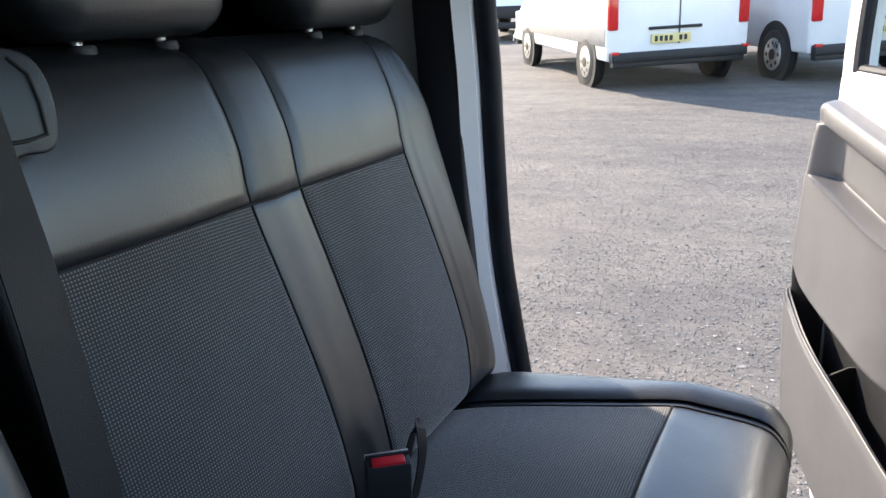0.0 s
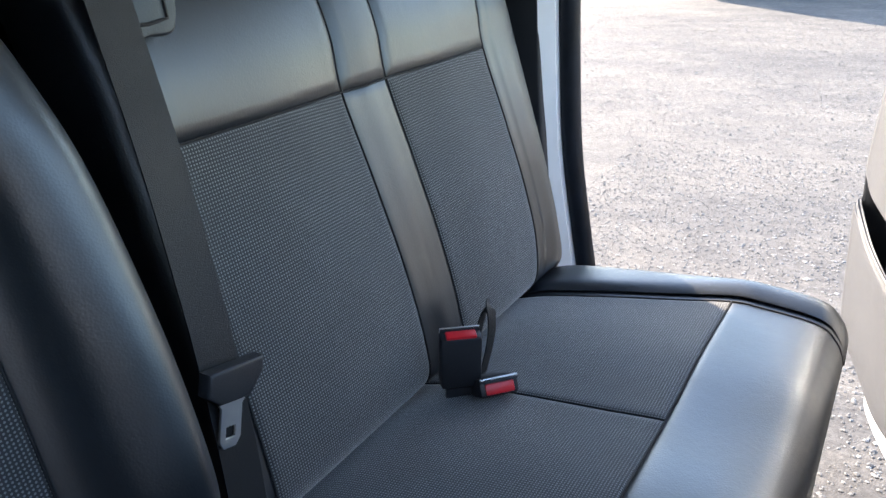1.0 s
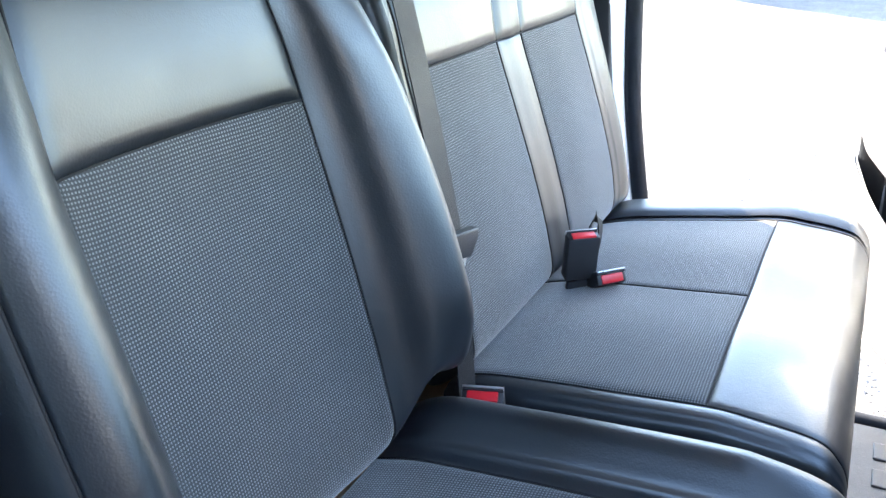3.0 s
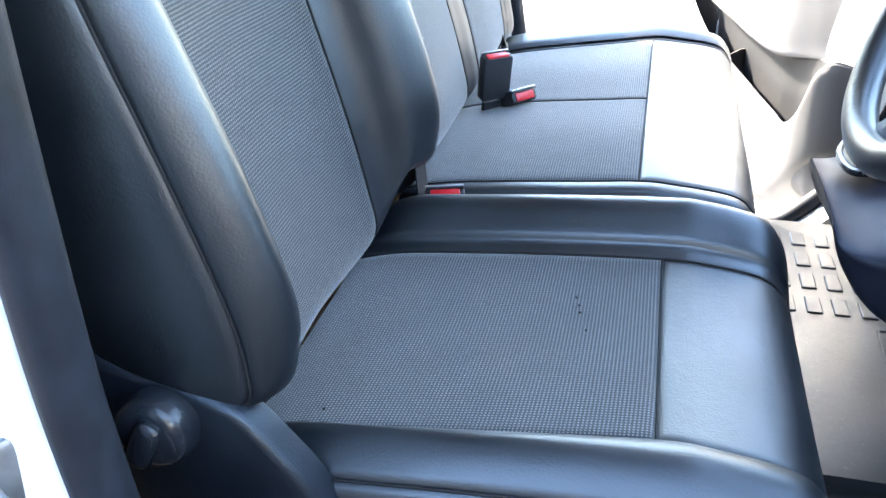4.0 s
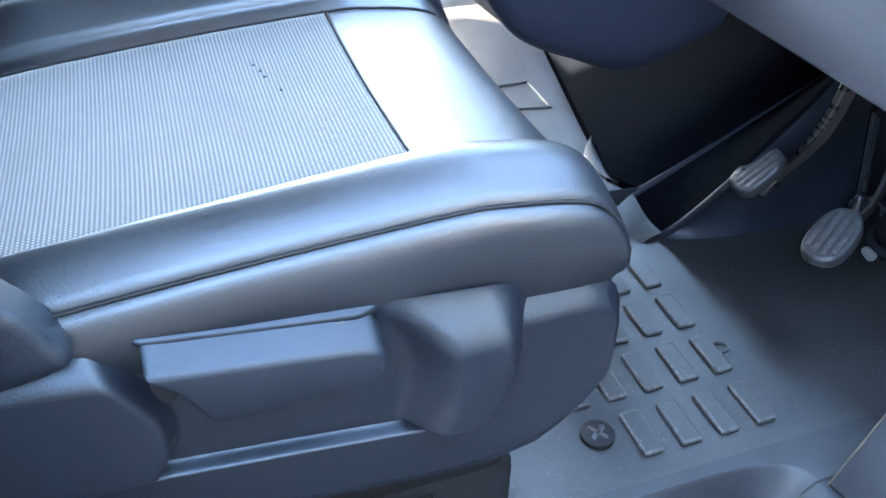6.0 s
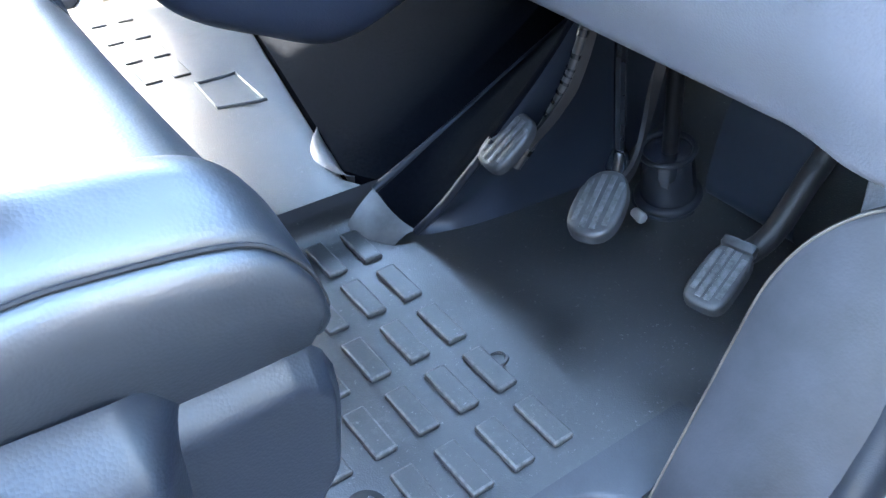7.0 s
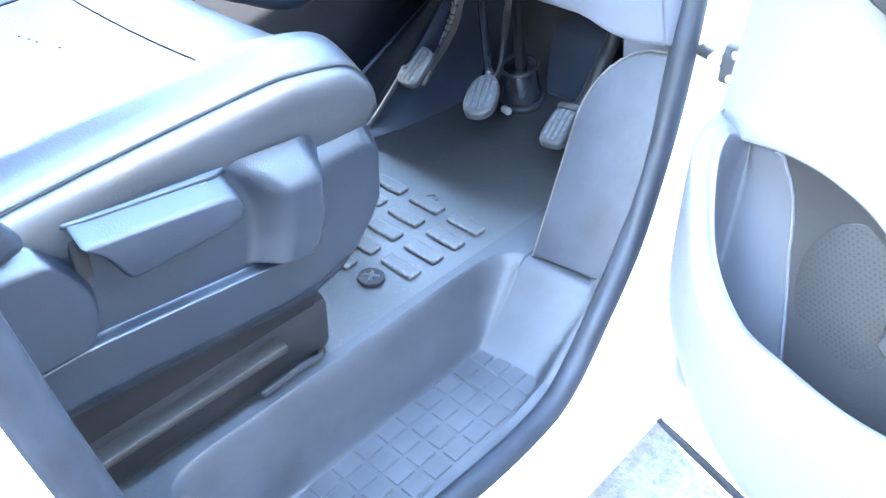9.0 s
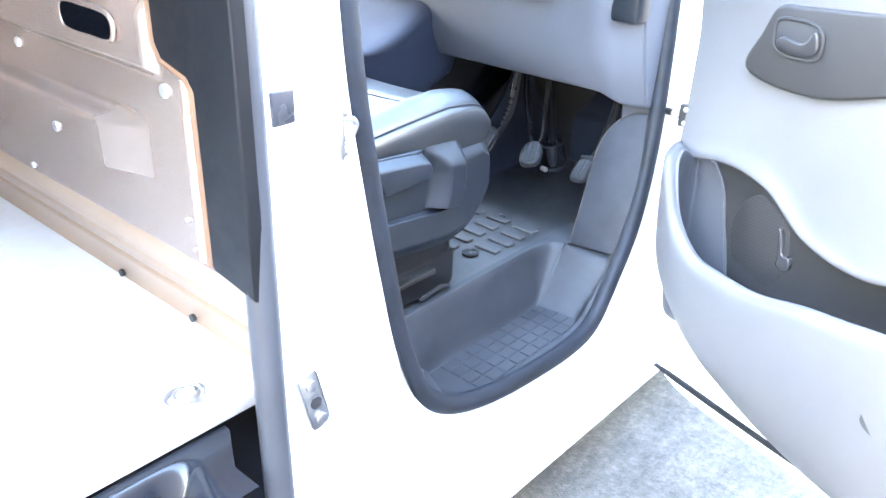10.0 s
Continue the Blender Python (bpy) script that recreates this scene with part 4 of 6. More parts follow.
part("bright_clip", drum(bmesh.new(), (1.104, -0.470, 0.640), (1.108, -0.448, 0.640), 0.008, 0.007, 16, 0.004), METAL, box_top, "bright metal clip")
rod = thing("pedal_linkage", (1.12, -0.40, 0.71), "thin black pedal linkage rod with bright nuts", "linkage")
sweep("rod", smooth_line([(1.12, -0.40, 0.69), (1.12, -0.388, 0.75), (1.12, -0.369, 0.85), (1.12, -0.36, 0.98)], 20), ring(0.008, 8), GLOSS, rod)
drummed("rod_foot", (1.12, -0.40, 0.675), (1.12, -0.398, 0.705), 0.018, GLOSS, rod, r1=0.010, bevel=0.003)



# ---- dashboard ----
def dashboard():
    e = thing("dashboard", (0.9, 0, 1.0), "grey moulded plastic dashboard above the footwell", "dashboard", kind="structure")
    prof = [(1.02, 1.05), (0.93, 1.01), (0.880, 0.985), (0.856, 0.988), (0.843, 1.01), (0.82, 1.06), (0.79, 1.17), (0.77, 1.24), (0.785, 1.30), (0.82, 1.36), (0.95, 1.41), (1.30, 1.42)]
    P = []
    fall = (1.0, 1.0, 1.0, 1.0, 0.9, 0.6, 0.25, 0.0, 0.0, 0.0, 0.0, 0.0)
    for y in (-0.862, -0.858, -0.83, -0.81, -0.79, -0.77, -0.75, -0.73, -0.70, -0.65, -0.60, -0.45, -0.30, -0.1, 0.1, 0.4, 0.7, 0.86):
        t = float(np.clip((-0.75 - y) / 0.075, 0, 1))
        drop = 0.030 * t * t * (3 - 2 * t)
        turn = 0.034 * float(np.clip((-0.785 - y) / 0.075, 0, 1))
        P.append([(x + 0.02 * (drop / 0.03) + turn, y, z - drop * k) for (x, z), k in zip(prof, fall)])
    net = Net(P)
    rows_mesh("lower_panel", net.at(np.linspace(0, len(P) - 1, 60), np.linspace(0, len(prof) - 1, 70)), DASH, e)
    end = [(x + 0.058, z - 0.03 * k) for (x, z), k in zip(prof, fall)]
    plate("end_panel", smooth_line(end, 50), 0.008, Matrix.Translation((0, -0.857, 0)) @ pose(0, 0, 0, 90, 0, 0), DASH, e, 0.003)
    # Solid near-black boxes on the dash, in place of shaded openings.
    boxed("end_pocket", (0.800, -0.868, 1.160), (0.86, -0.798, 1.36), TRIM, e, 0.012, "solid dark block for the shaded pocket at the dash end")
    boxed("storage_slot", (0.776, -0.655, 1.196), (0.80, -0.50, 1.26), TRIM, e, 0.008, "solid dark block for the shaded storage slot")
    boxed("slot_lip", (0.764, -0.660, 1.188), (0.79, -0.495, 1.198), DASH, e, 0.004)
    drummed("ignition_ring", (0.775, -0.665, 1.225), (0.760, -0.665, 1.228), 0.020, METAL, e, sides=24, bevel=0.004, label="bright ignition lock ring")
    return e


dashboard()


def gear_console():
    e = thing("gear_console", (0.7, -0.1, 0.85), "dark grey dash-mounted gear lever console", "console")
    P = []
    for f, (x0, z0, half, low) in enumerate(((0.565, 1.045, 0.10, 0.03), (0.575, 1.03, 0.13, 0.055), (0.62, 1.03, 0.15, 0.118), (0.70, 1.06, 0.165, 0.190), (0.80, 1.12, 0.17, 0.284), (0.92, 1.2, 0.18, 0.32))):
        yc = -0.085
        zb = z0 - low
        P.append([(x0, yc + half, z0), (x0, yc + half * 1.04, z0 - low * 0.35), (x0 + 0.01, yc + half * 0.9, zb + low * 0.12), (x0 + 0.02, yc + half * 0.5, zb), (x0 + 0.02, yc - half * 0.5, zb + 0.01), (x0 + 0.01, yc - half * 0.9, zb + low * 0.2), (x0, yc - half * 1.04, z0 - low * 0.3), (x0, yc - half, z0), (x0, yc, z0 + 0.004), (x0, yc + half, z0)])
    net = Net(P)
    rows_mesh("housing", net.at(np.linspace(0, len(P) - 1, 40), np.linspace(0, 9, 70)), CONSOLE, e)
    front = np.array(P[0])
    c = front[:8].mean(0)
    rows_mesh("nose", [[tuple(c + (p - c) * k + np.array((0.006 * (k - 1), 0, 0))) for p in Net(P).at(np.array([0.0]), np.linspace(0, 9, 50))[0]] for k in (1.0, 0.6, 0.0)], CONSOLE, e)
    tray = smooth_line([(0.602, 0.015), (0.608, -0.045), (0.635, -0.058), (0.678, -0.035), (0.682, 0.030), (0.660, 0.068), (0.62, 0.06)], 40, True)
    sweep("gaiter_ring", [(x, y, 1.050 + 0.30 * (x - 0.60)) for x, y in tray], ring(0.006, 8), GLOSS, e, closed_line=True)
    mid = np.array((0.645, 0.012))
    rows_mesh("gaiter", [[(*(mid + (np.array(p) - mid) * k), 1.052 + h) for p in np.vstack([tray, tray[:1]])] for k, h in ((0.97, 0.0), (0.8, 0.012), (0.55, 0.012), (0.42, 0.03), (0.30, 0.034), (0.22, 0.06))], BLACK, e)
    drummed("lever", (0.647, 0.012, 1.10), (0.665, 0.012, 1.17), 0.011, GLOSS, e)
    drummed("knob", (0.663, 0.012, 1.16), (0.678, 0.012, 1.225), 0.020, BLACK, e, r1=0.025, bevel=0.008)
    return e


gear_console()


def steering_wheel():
    c, n = Vector((0.597, -0.440, 1.405)), Vector((-0.885, 0, 0.465)).normalized()
    e = thing("steering_wheel", c, "dark grip steering wheel with grey spokes", "steering wheel")
    a1, a2 = Vector((0, 1, 0)), n.cross(Vector((0, 1, 0)))
    sweep("rim", [tuple(c + 0.178 * (math.cos(a) * a1 + math.sin(a) * a2)) for a in np.linspace(0, 2 * math.pi, 64, endpoint=False)], ring(0.016, 12), LEATHER, e, closed_line=True, up=tuple(n))
    m = Matrix.Translation(c) @ n.to_track_quat("Z", "Y").to_matrix().to_4x4()
    drummed("hub", c - n * 0.05, c - n * 0.005, 0.085, BLACK, e, r1=0.075, bevel=0.015)
    for d in (a1, -a1, -a2 if a2.z > 0 else a2):
        sweep("spoke", [tuple(c - n * 0.03 + d * 0.06), tuple(c - n * 0.025 + d * 0.12), tuple(c - n * 0.004 + d * 0.172)], ring(0.02, 8, 0.45), DASH, e, up=tuple(n))
    drummed("column", c - n * 0.05, c - n * 0.30, 0.05, BLACK, e, r1=0.06, bevel=0.01)
    return e


steering_wheel()


# ---- seats ----
def cushion_rows(columns, length, fold, zlow):
    """Rows from the back of a cushion over its nose: columns give across, height over the flat, flat height."""
    P = []
    for x, drop, k in ((-0.03, 0.040, 0.6), (0.03, 0.026, 1), (0.12, 0.015, 1), (0.24, 0.004, 1), (fold, -0.004, 1), (fold + 0.045, -0.003, 1.0), (length - 0.045, 0.007, 0.9), (length - 0.014, 0.030, 0.65), (length - 0.002, 0.058, 0.3), (length - 0.003, 0.080, 0.1), (length - 0.014, 0.096, 0.0)):
        row = []
        for y, h, z in columns:
            top = z - drop + (h * k if h > -0.05 else 0)
            row.append((x, y, max(zlow, z + h) if h <= -0.05 else top))
        for end, nxt in ((0, 1), (-1, -2)):
            px, py, pz = row[end]
            row[end] = (px, py, min(pz, row[nxt][2] - 0.012))
        P.append(row)
    return P


def back_rows(columns, levels, lift=0.095):
    """Rows up a backrest: levels give height, forward push, width about the middle and bolster depth."""
    P = []
    for z, fwd, wide, deep, mid in levels:
        spine = 0.016 - 0.262 * (z - 1.01) + fwd
        low = max(0.0, 1 - (z - 0.985) / 0.20)
        P.append([(spine + (d * deep if d > 0 else d), mid + (y - mid) * wide, z + lift * low * min(1.0, max(0.0, d) / 0.05 + (1.0 if d < -0.02 else 0.0))) for y, d in columns])
    return P


def driver_seat():
    e = thing("car_seat", (0.25, -0.455, 0.61), "black leather and woven cloth driver's seat on a plastic base", "seat")
    yc = -0.455
    cols = [(yc - 0.246, -0.10, 1.02), (yc - 0.263, -0.026, 1.02), (yc - 0.252, 0.010, 1.02), (yc - 0.212, 0.034, 1.02), (yc - 0.180, 0.024, 1.02), (yc - 0.165, 0.008, 1.02), (yc, 0.0, 1.02),
            (yc + 0.158, 0.006, 1.02), (yc + 0.184, 0.024, 1.02), (yc + 0.218, 0.050, 1.02), (yc + 0.246, 0.042, 1.02), (yc + 0.262, 0.0, 1.02), (yc + 0.262, -0.10, 1.02)]
    P = np.array(cushion_rows(cols, 0.520, 0.362, 0.91))
    for i in range(4):
        P[i, 5, 1] -= 0.045 * (1 - i / 4.0)
        P[i, 4, 1] -= 0.035 * (1 - i / 4.0)
    P[7, 0, 2] = 0.930
    for i, x, turn, z in ((8, 0.509, 0.001, 0.964), (9, 0.5135, 0.005, 0.955), (10, 0.514, 0.012, 0.949)):
        P[i, 2:, 2] = np.maximum(P[i, 2:, 2], z - 0.008)
        P[i, 0], P[i, 1] = (x, yc - 0.246 + turn, 0.934), (x, yc - 0.262 + 1.4 * turn, z - 0.006)
        P[i, 2, 2] = z + 0.004
    net = Net(P)
    net.core = (0.25, yc, 0.9)
    net.panel("cloth_insert", (0, 4), (5, 7), CLOTH, e, 0.012, label="dark woven cloth seat insert")
    net.panel("front_panel", (4, 10), (5, 7), LEATHER, e, 0.010)
    net.panel("outer_bolster", (0, 10), (2, 5), LEATHER, e, 0.010, sides=(1, 0, 1, 1))
    net.panel("outer_side", (0, 10), (0, 2), LEATHER, e, 0.012, sides=(1, 0, 0, 1))
    net.panel("inner_bolster", (0, 10), (7, 12), LEATHER, e, 0.010, sides=(1, 1, 1, 0))
    bcols = [(yc - 0.20, -0.145), (yc - 0.262, -0.12), (yc - 0.280, -0.03), (yc - 0.270, 0.062), (yc - 0.243, 0.102), (yc - 0.205, 0.075), (yc - 0.172, 0.006), (yc, -0.012),
             (yc + 0.156, 0.006), (yc + 0.190, 0.070), (yc + 0.230, 0.100), (yc + 0.262, 0.062), (yc + 0.272, -0.03), (yc + 0.255, -0.12), (yc + 0.20, -0.145)]
    levels = ((0.985, -0.05, 0.97, 0.30, yc), (1.02, -0.012, 0.99, 0.52, yc), (1.09, -0.004, 1.0, 0.78, yc), (1.19, 0.0, 1.0, 1.02, yc), (1.30, 0.0, 1.0, 1.0, yc), (1.428, 0.0, 0.98, 0.85, yc), (1.50, 0.004, 0.93, 0.68, yc), (1.57, 0.0, 0.86, 0.5, yc), (1.625, -0.02, 0.78, 0.35, yc), (1.65, -0.06, 0.74, 0.2, yc), (1.655, -0.11, 0.72, 0.1, yc))
    back = Net(back_rows(bcols, levels))
    back.core = (-0.15, yc, 1.3)
    back.panel("back_cloth", (0.3, 5), (6, 8), CLOTH, e, 0.012, label="dark woven cloth backrest insert")
    back.panel("head_panel", (5, 10), (6, 8), LEATHER, e, 0.012, puff=0.006)
    back.panel("outer_back_bolster", (0, 10), (3, 6), LEATHER, e, 0.010)
    back.panel("outer_back_side", (0, 10), (0, 3), LEATHER, e, 0.014)
    back.panel("inner_back_bolster", (0, 10), (8, 11), LEATHER, e, 0.010)
    back.panel("inner_back_side", (0, 10), (11, 14), LEATHER, e, 0.014)
    for w in (5, 7):
        net.seam((0, 4.0), w, e)
    net.seam(4, (5, 7), e)
    net.seam((4, 9.5), 5, e, 0.0014)
    net.seam((4, 9.5), 7, e, 0.0014)
    net.seam((0, 10), 2, e, 0.0014)
    for w in (6, 8):
        back.seam((0.3, 5), w, e)
        back.seam((5, 9.5), w, e, 0.0014)
    back.seam(5, (6, 8), e, 0.0014)
    back.seam((0, 9.5), 3, e, 0.0014)
    back.seam((0, 9.5), 11, e, 0.0014)
    boxed("back_shell", (-0.175, yc - 0.19, 1.0), (-0.13, yc + 0.19, 1.25), BLACK, e, 0.02)

    marks = ((0.268, -0.395), (0.272, -0.408), (0.274, -0.42), (0.283, -0.45), (0.05, -0.575), (0.07, -0.60))
    for x, y in marks:
        spot = net.at(np.array([3.0 + (x - 0.24) / (0.362 - 0.24) if x > 0.24 else 1.0 + (x - 0.03) / 0.09]), np.array([6 + (y - yc) / (0.165 if y < yc else 0.158)]))[0, 0]
        drummed("snag", tuple(spot - np.array((0, 0, 0.002))), tuple(spot + np.array((0.0, 0, 0.0012))), 0.0016, THREAD, e, sides=6)

    # moulded plastic side cover with the height lever
    def soft(v, lo, hi):
        t = np.clip((v - lo) / (hi - lo), 0, 1)
        return t * t * (3 - 2 * t)

    def moulding(name, xs, top, low, depth, label=""):
        """A moulded side sheet between two curves, standing out from the seat by depth(x, z)."""
        rows = []
        for x in xs:
            zt, zb = float(top(x)), float(low(x))
            zs = zb + (zt - zb) * np.linspace(0, 1, 84)
            rows.append([(x, -0.700 - float(depth(x, z)), z) for z in zs])
        ob = rows_mesh(name, rows, TRIM, e, label)
        sharp = ob.data.attributes.get("sharp_edge")
        if sharp:
            ob.data.attributes.remove(sharp)
        return ob

    def smax(a, c, k):
        return 0.5 * (a + c + math.sqrt((a - c) ** 2 + k * k)) - 0.2 * k

    def upper_top(x):
        return np.interp(x, [-0.12, 0.08, 0.2, 0.32, 0.395, 0.418, 0.432, 0.445], [1.0, 0.998, 0.984, 0.972, 0.967, 0.963, 0.956, 0.946])

    def upper_low(x):
        return np.interp(x, [-0.12, 0.03, 0.12, 0.23, 0.34, 0.39, 0.42, 0.445], [0.862, 0.854, 0.856, 0.845, 0.833, 0.830, 0.842, 0.875])

    def eased(v, at, to):
        """A bent line with its corners rounded off."""
        return float(np.mean([np.interp(v + d, at, to) for d in (-0.018, -0.012, -0.006, 0.0, 0.006, 0.012, 0.018)]))

    def upper_depth(x, z):
        edge = upper_top(x) - z
        rail = 0.022 * (1 - soft(edge, 0.008, 0.016)) * soft(edge, -0.001, 0.004) * (1 - soft(x, 0.285, 0.330)) * soft(x, 0.118, 0.140)
        front_rear = eased(z, [0.84, 0.856, 0.873, 0.905, 0.94, 0.957, 0.99], [0.118, 0.137, 0.150, 0.154, 0.143, 0.127, 0.112])
        rear = 0.036 * soft(front_rear - x, -0.003, 0.014) * (0.30 + 0.70 * soft(edge, 0.0, 0.034))
        left = eased(z, [0.82, 0.847, 0.878, 0.927, 0.955, 0.972], [0.322, 0.330, 0.340, 0.340, 0.322, 0.292])
        right = eased(z, [0.82, 0.834, 0.868, 0.92, 0.955, 0.97], [0.395, 0.412, 0.431, 0.431, 0.428, 0.420])
        block = 0.046 * soft(x - left, -0.030, 0.028) * soft(right - x, -0.010, 0.030) * (0.26 + 0.74 * soft(edge, -0.010, 0.046)) * soft(z - upper_low(x), -0.002, 0.007)
        base = 0.015 * soft(right - x, -0.006, 0.010) - 0.004
        return smax(smax(base, rail, 0.003), smax(rear * soft(z - upper_low(x), -0.001, 0.006), block, 0.008), 0.006)

    moulding("side_cover", np.r_[np.linspace(-0.12, 0.10, 50), np.linspace(0.103, 0.17, 30), np.linspace(0.174, 0.285, 30), np.linspace(0.288, 0.445, 70)], upper_top, upper_low, upper_depth)

    def lower_top(x):
        return np.interp(x, [-0.12, 0.03, 0.12, 0.23, 0.34, 0.380, 0.398, 0.490, 0.503, 0.5135, 0.521, 0.5245], [0.861, 0.853, 0.855, 0.844, 0.832, 0.829, 0.946, 0.944, 0.939, 0.928, 0.910, 0.885])

    def lower_low(x):
        return np.interp(x, [-0.12, 0.05, 0.20, 0.35, 0.41, 0.455, 0.480, 0.499, 0.512, 0.520, 0.5245], [0.785, 0.772, 0.758, 0.740, 0.738, 0.750, 0.768, 0.789, 0.812, 0.842, 0.872])

    def lower_depth(x, z):
        edge, foot = lower_top(x) - z, z - lower_low(x)
        d = 0.022 if x < 0.36 else 0.022 - 0.004 * float(soft(x, 0.36, 0.44))
        cover = soft(x, 0.380, 0.400)
        d *= (0.42 + 0.58 * soft(edge, 0.0, 0.006)) * (1 - cover) + cover * (0.15 + 0.85 * soft(edge, 0.0, 0.030))
        return d * (0.25 + 0.75 * soft(foot, 0.0, 0.030)) * (0.3 + 0.7 * soft(0.5246 - x, 0.0, 0.014))

    moulding("lower_cover", np.r_[np.linspace(-0.12, 0.37, 60), np.linspace(0.375, 0.50, 50), np.linspace(0.502, 0.5245, 26)], lower_top, lower_low, lower_depth)
    face = Matrix.Translation((0, -0.700, 0)) @ pose(0, 0, 0, 90, 0, 0)
    lev = [(0.139, 0.986), (0.165, 0.984), (0.23, 0.977), (0.285, 0.970), (0.301, 0.961), (0.305, 0.940), (0.292, 0.924), (0.24, 0.919), (0.182, 0.916), (0.170, 0.930), (0.157, 0.960)]
    plate("height_lever", smooth_line(lev, 60, True), 0.026, face @ Matrix.Translation((0, 0, 0.016)), TRIM, e, 0.005, chamfer=0.016, crest=([0.14, 0.17, 0.30], [0.985, 0.982, 0.966]))
    # Near-black block puts the shade behind the lever into colour.
    boxed("lever_gap_shade", (0.138, -0.716, 0.920), (0.154, -0.708, 0.968), THREAD, e, 0.003, "dark block for the shaded gap behind the lever")
    boxed("lever_tag", (0.270, -0.7228, 0.9665), (0.278, -0.716, 0.9685), plain("pale_plastic", (0.06, 0.06, 0.058), 0.4), e, 0.001)
    cover = [[(0.478 + 0.045 * math.cos(a) + 0.0, y, 0.872 + 0.075 * math.sin(a)) for y in np.linspace(-0.702, -0.20, 16)] for a in np.linspace(1.5, -0.9, 16)]
    cover = [[(x - 0.006 * (abs((y + 0.455) / 0.256) ** 6), y, z) for x, y, z in row] for row in cover] + [[(0.46, y, 0.78) for y in np.linspace(-0.700, -0.21, 16)], [(0.40, y, 0.775) for y in np.linspace(-0.695, -0.21, 16)]]
    rows_mesh("front_cover", cover, TRIM, e)
    shield = [(-0.13, 1.145), (-0.052, 1.135), (-0.010, 1.122), (0.028, 1.098), (0.060, 1.062), (0.090, 1.018), (0.084, 0.985), (-0.10, 0.98)]
    plate("recliner_shield", smooth_line(shield, 44, True), 0.032, Matrix.Translation((0, -0.705, 0)) @ pose(0, 0, 0, 90, 0, 0), TRIM, e, 0.009, chamfer=0.022)
    knob = part("recline_knob", drum(bmesh.new(), (-0.034, -0.735, 1.086), (-0.034, -0.768, 1.086), 0.036, 0.031, 32, 0.009), GLOSS, e)
    boxed("grip", (-0.012, -0.014, -0.026), (0.012, 0.0, 0.026), GLOSS, knob, 0.009, m=Matrix.Translation((-0.034, -0.765, 1.086)) @ pose(0, 0, 0, 0, 28, 0), segments=4)

    # pedestal and runners
    boxed("pedestal", (0.02, -0.680, 0.675), (0.44, -0.21, 0.84), SATIN, e, 0.016, "black steel seat pedestal")
    boxed("pedestal_foot", (0.0, -0.684, 0.605), (0.45, -0.22, 0.70), SATIN, e, 0.016)
    boxed("runner", (-0.05, -0.706, 0.672), (0.36, -0.68, 0.684), plain("dull_steel", (0.045, 0.042, 0.040), 0.45, 0.7), e, 0.003, "dull metal seat runner")
    drummed("pedestal_bolt", (0.339, -0.678, 0.739), (0.339, -0.686, 0.739), 0.006, METAL, e, sides=12)
    sweep("cable", smooth_line([(0.32, -0.696, 0.618), (0.38, -0.702, 0.63), (0.42, -0.690, 0.612), (0.435, -0.66, 0.606)], 20), ring(0.005, 8), THREAD, e)
    return e


driver_seat()


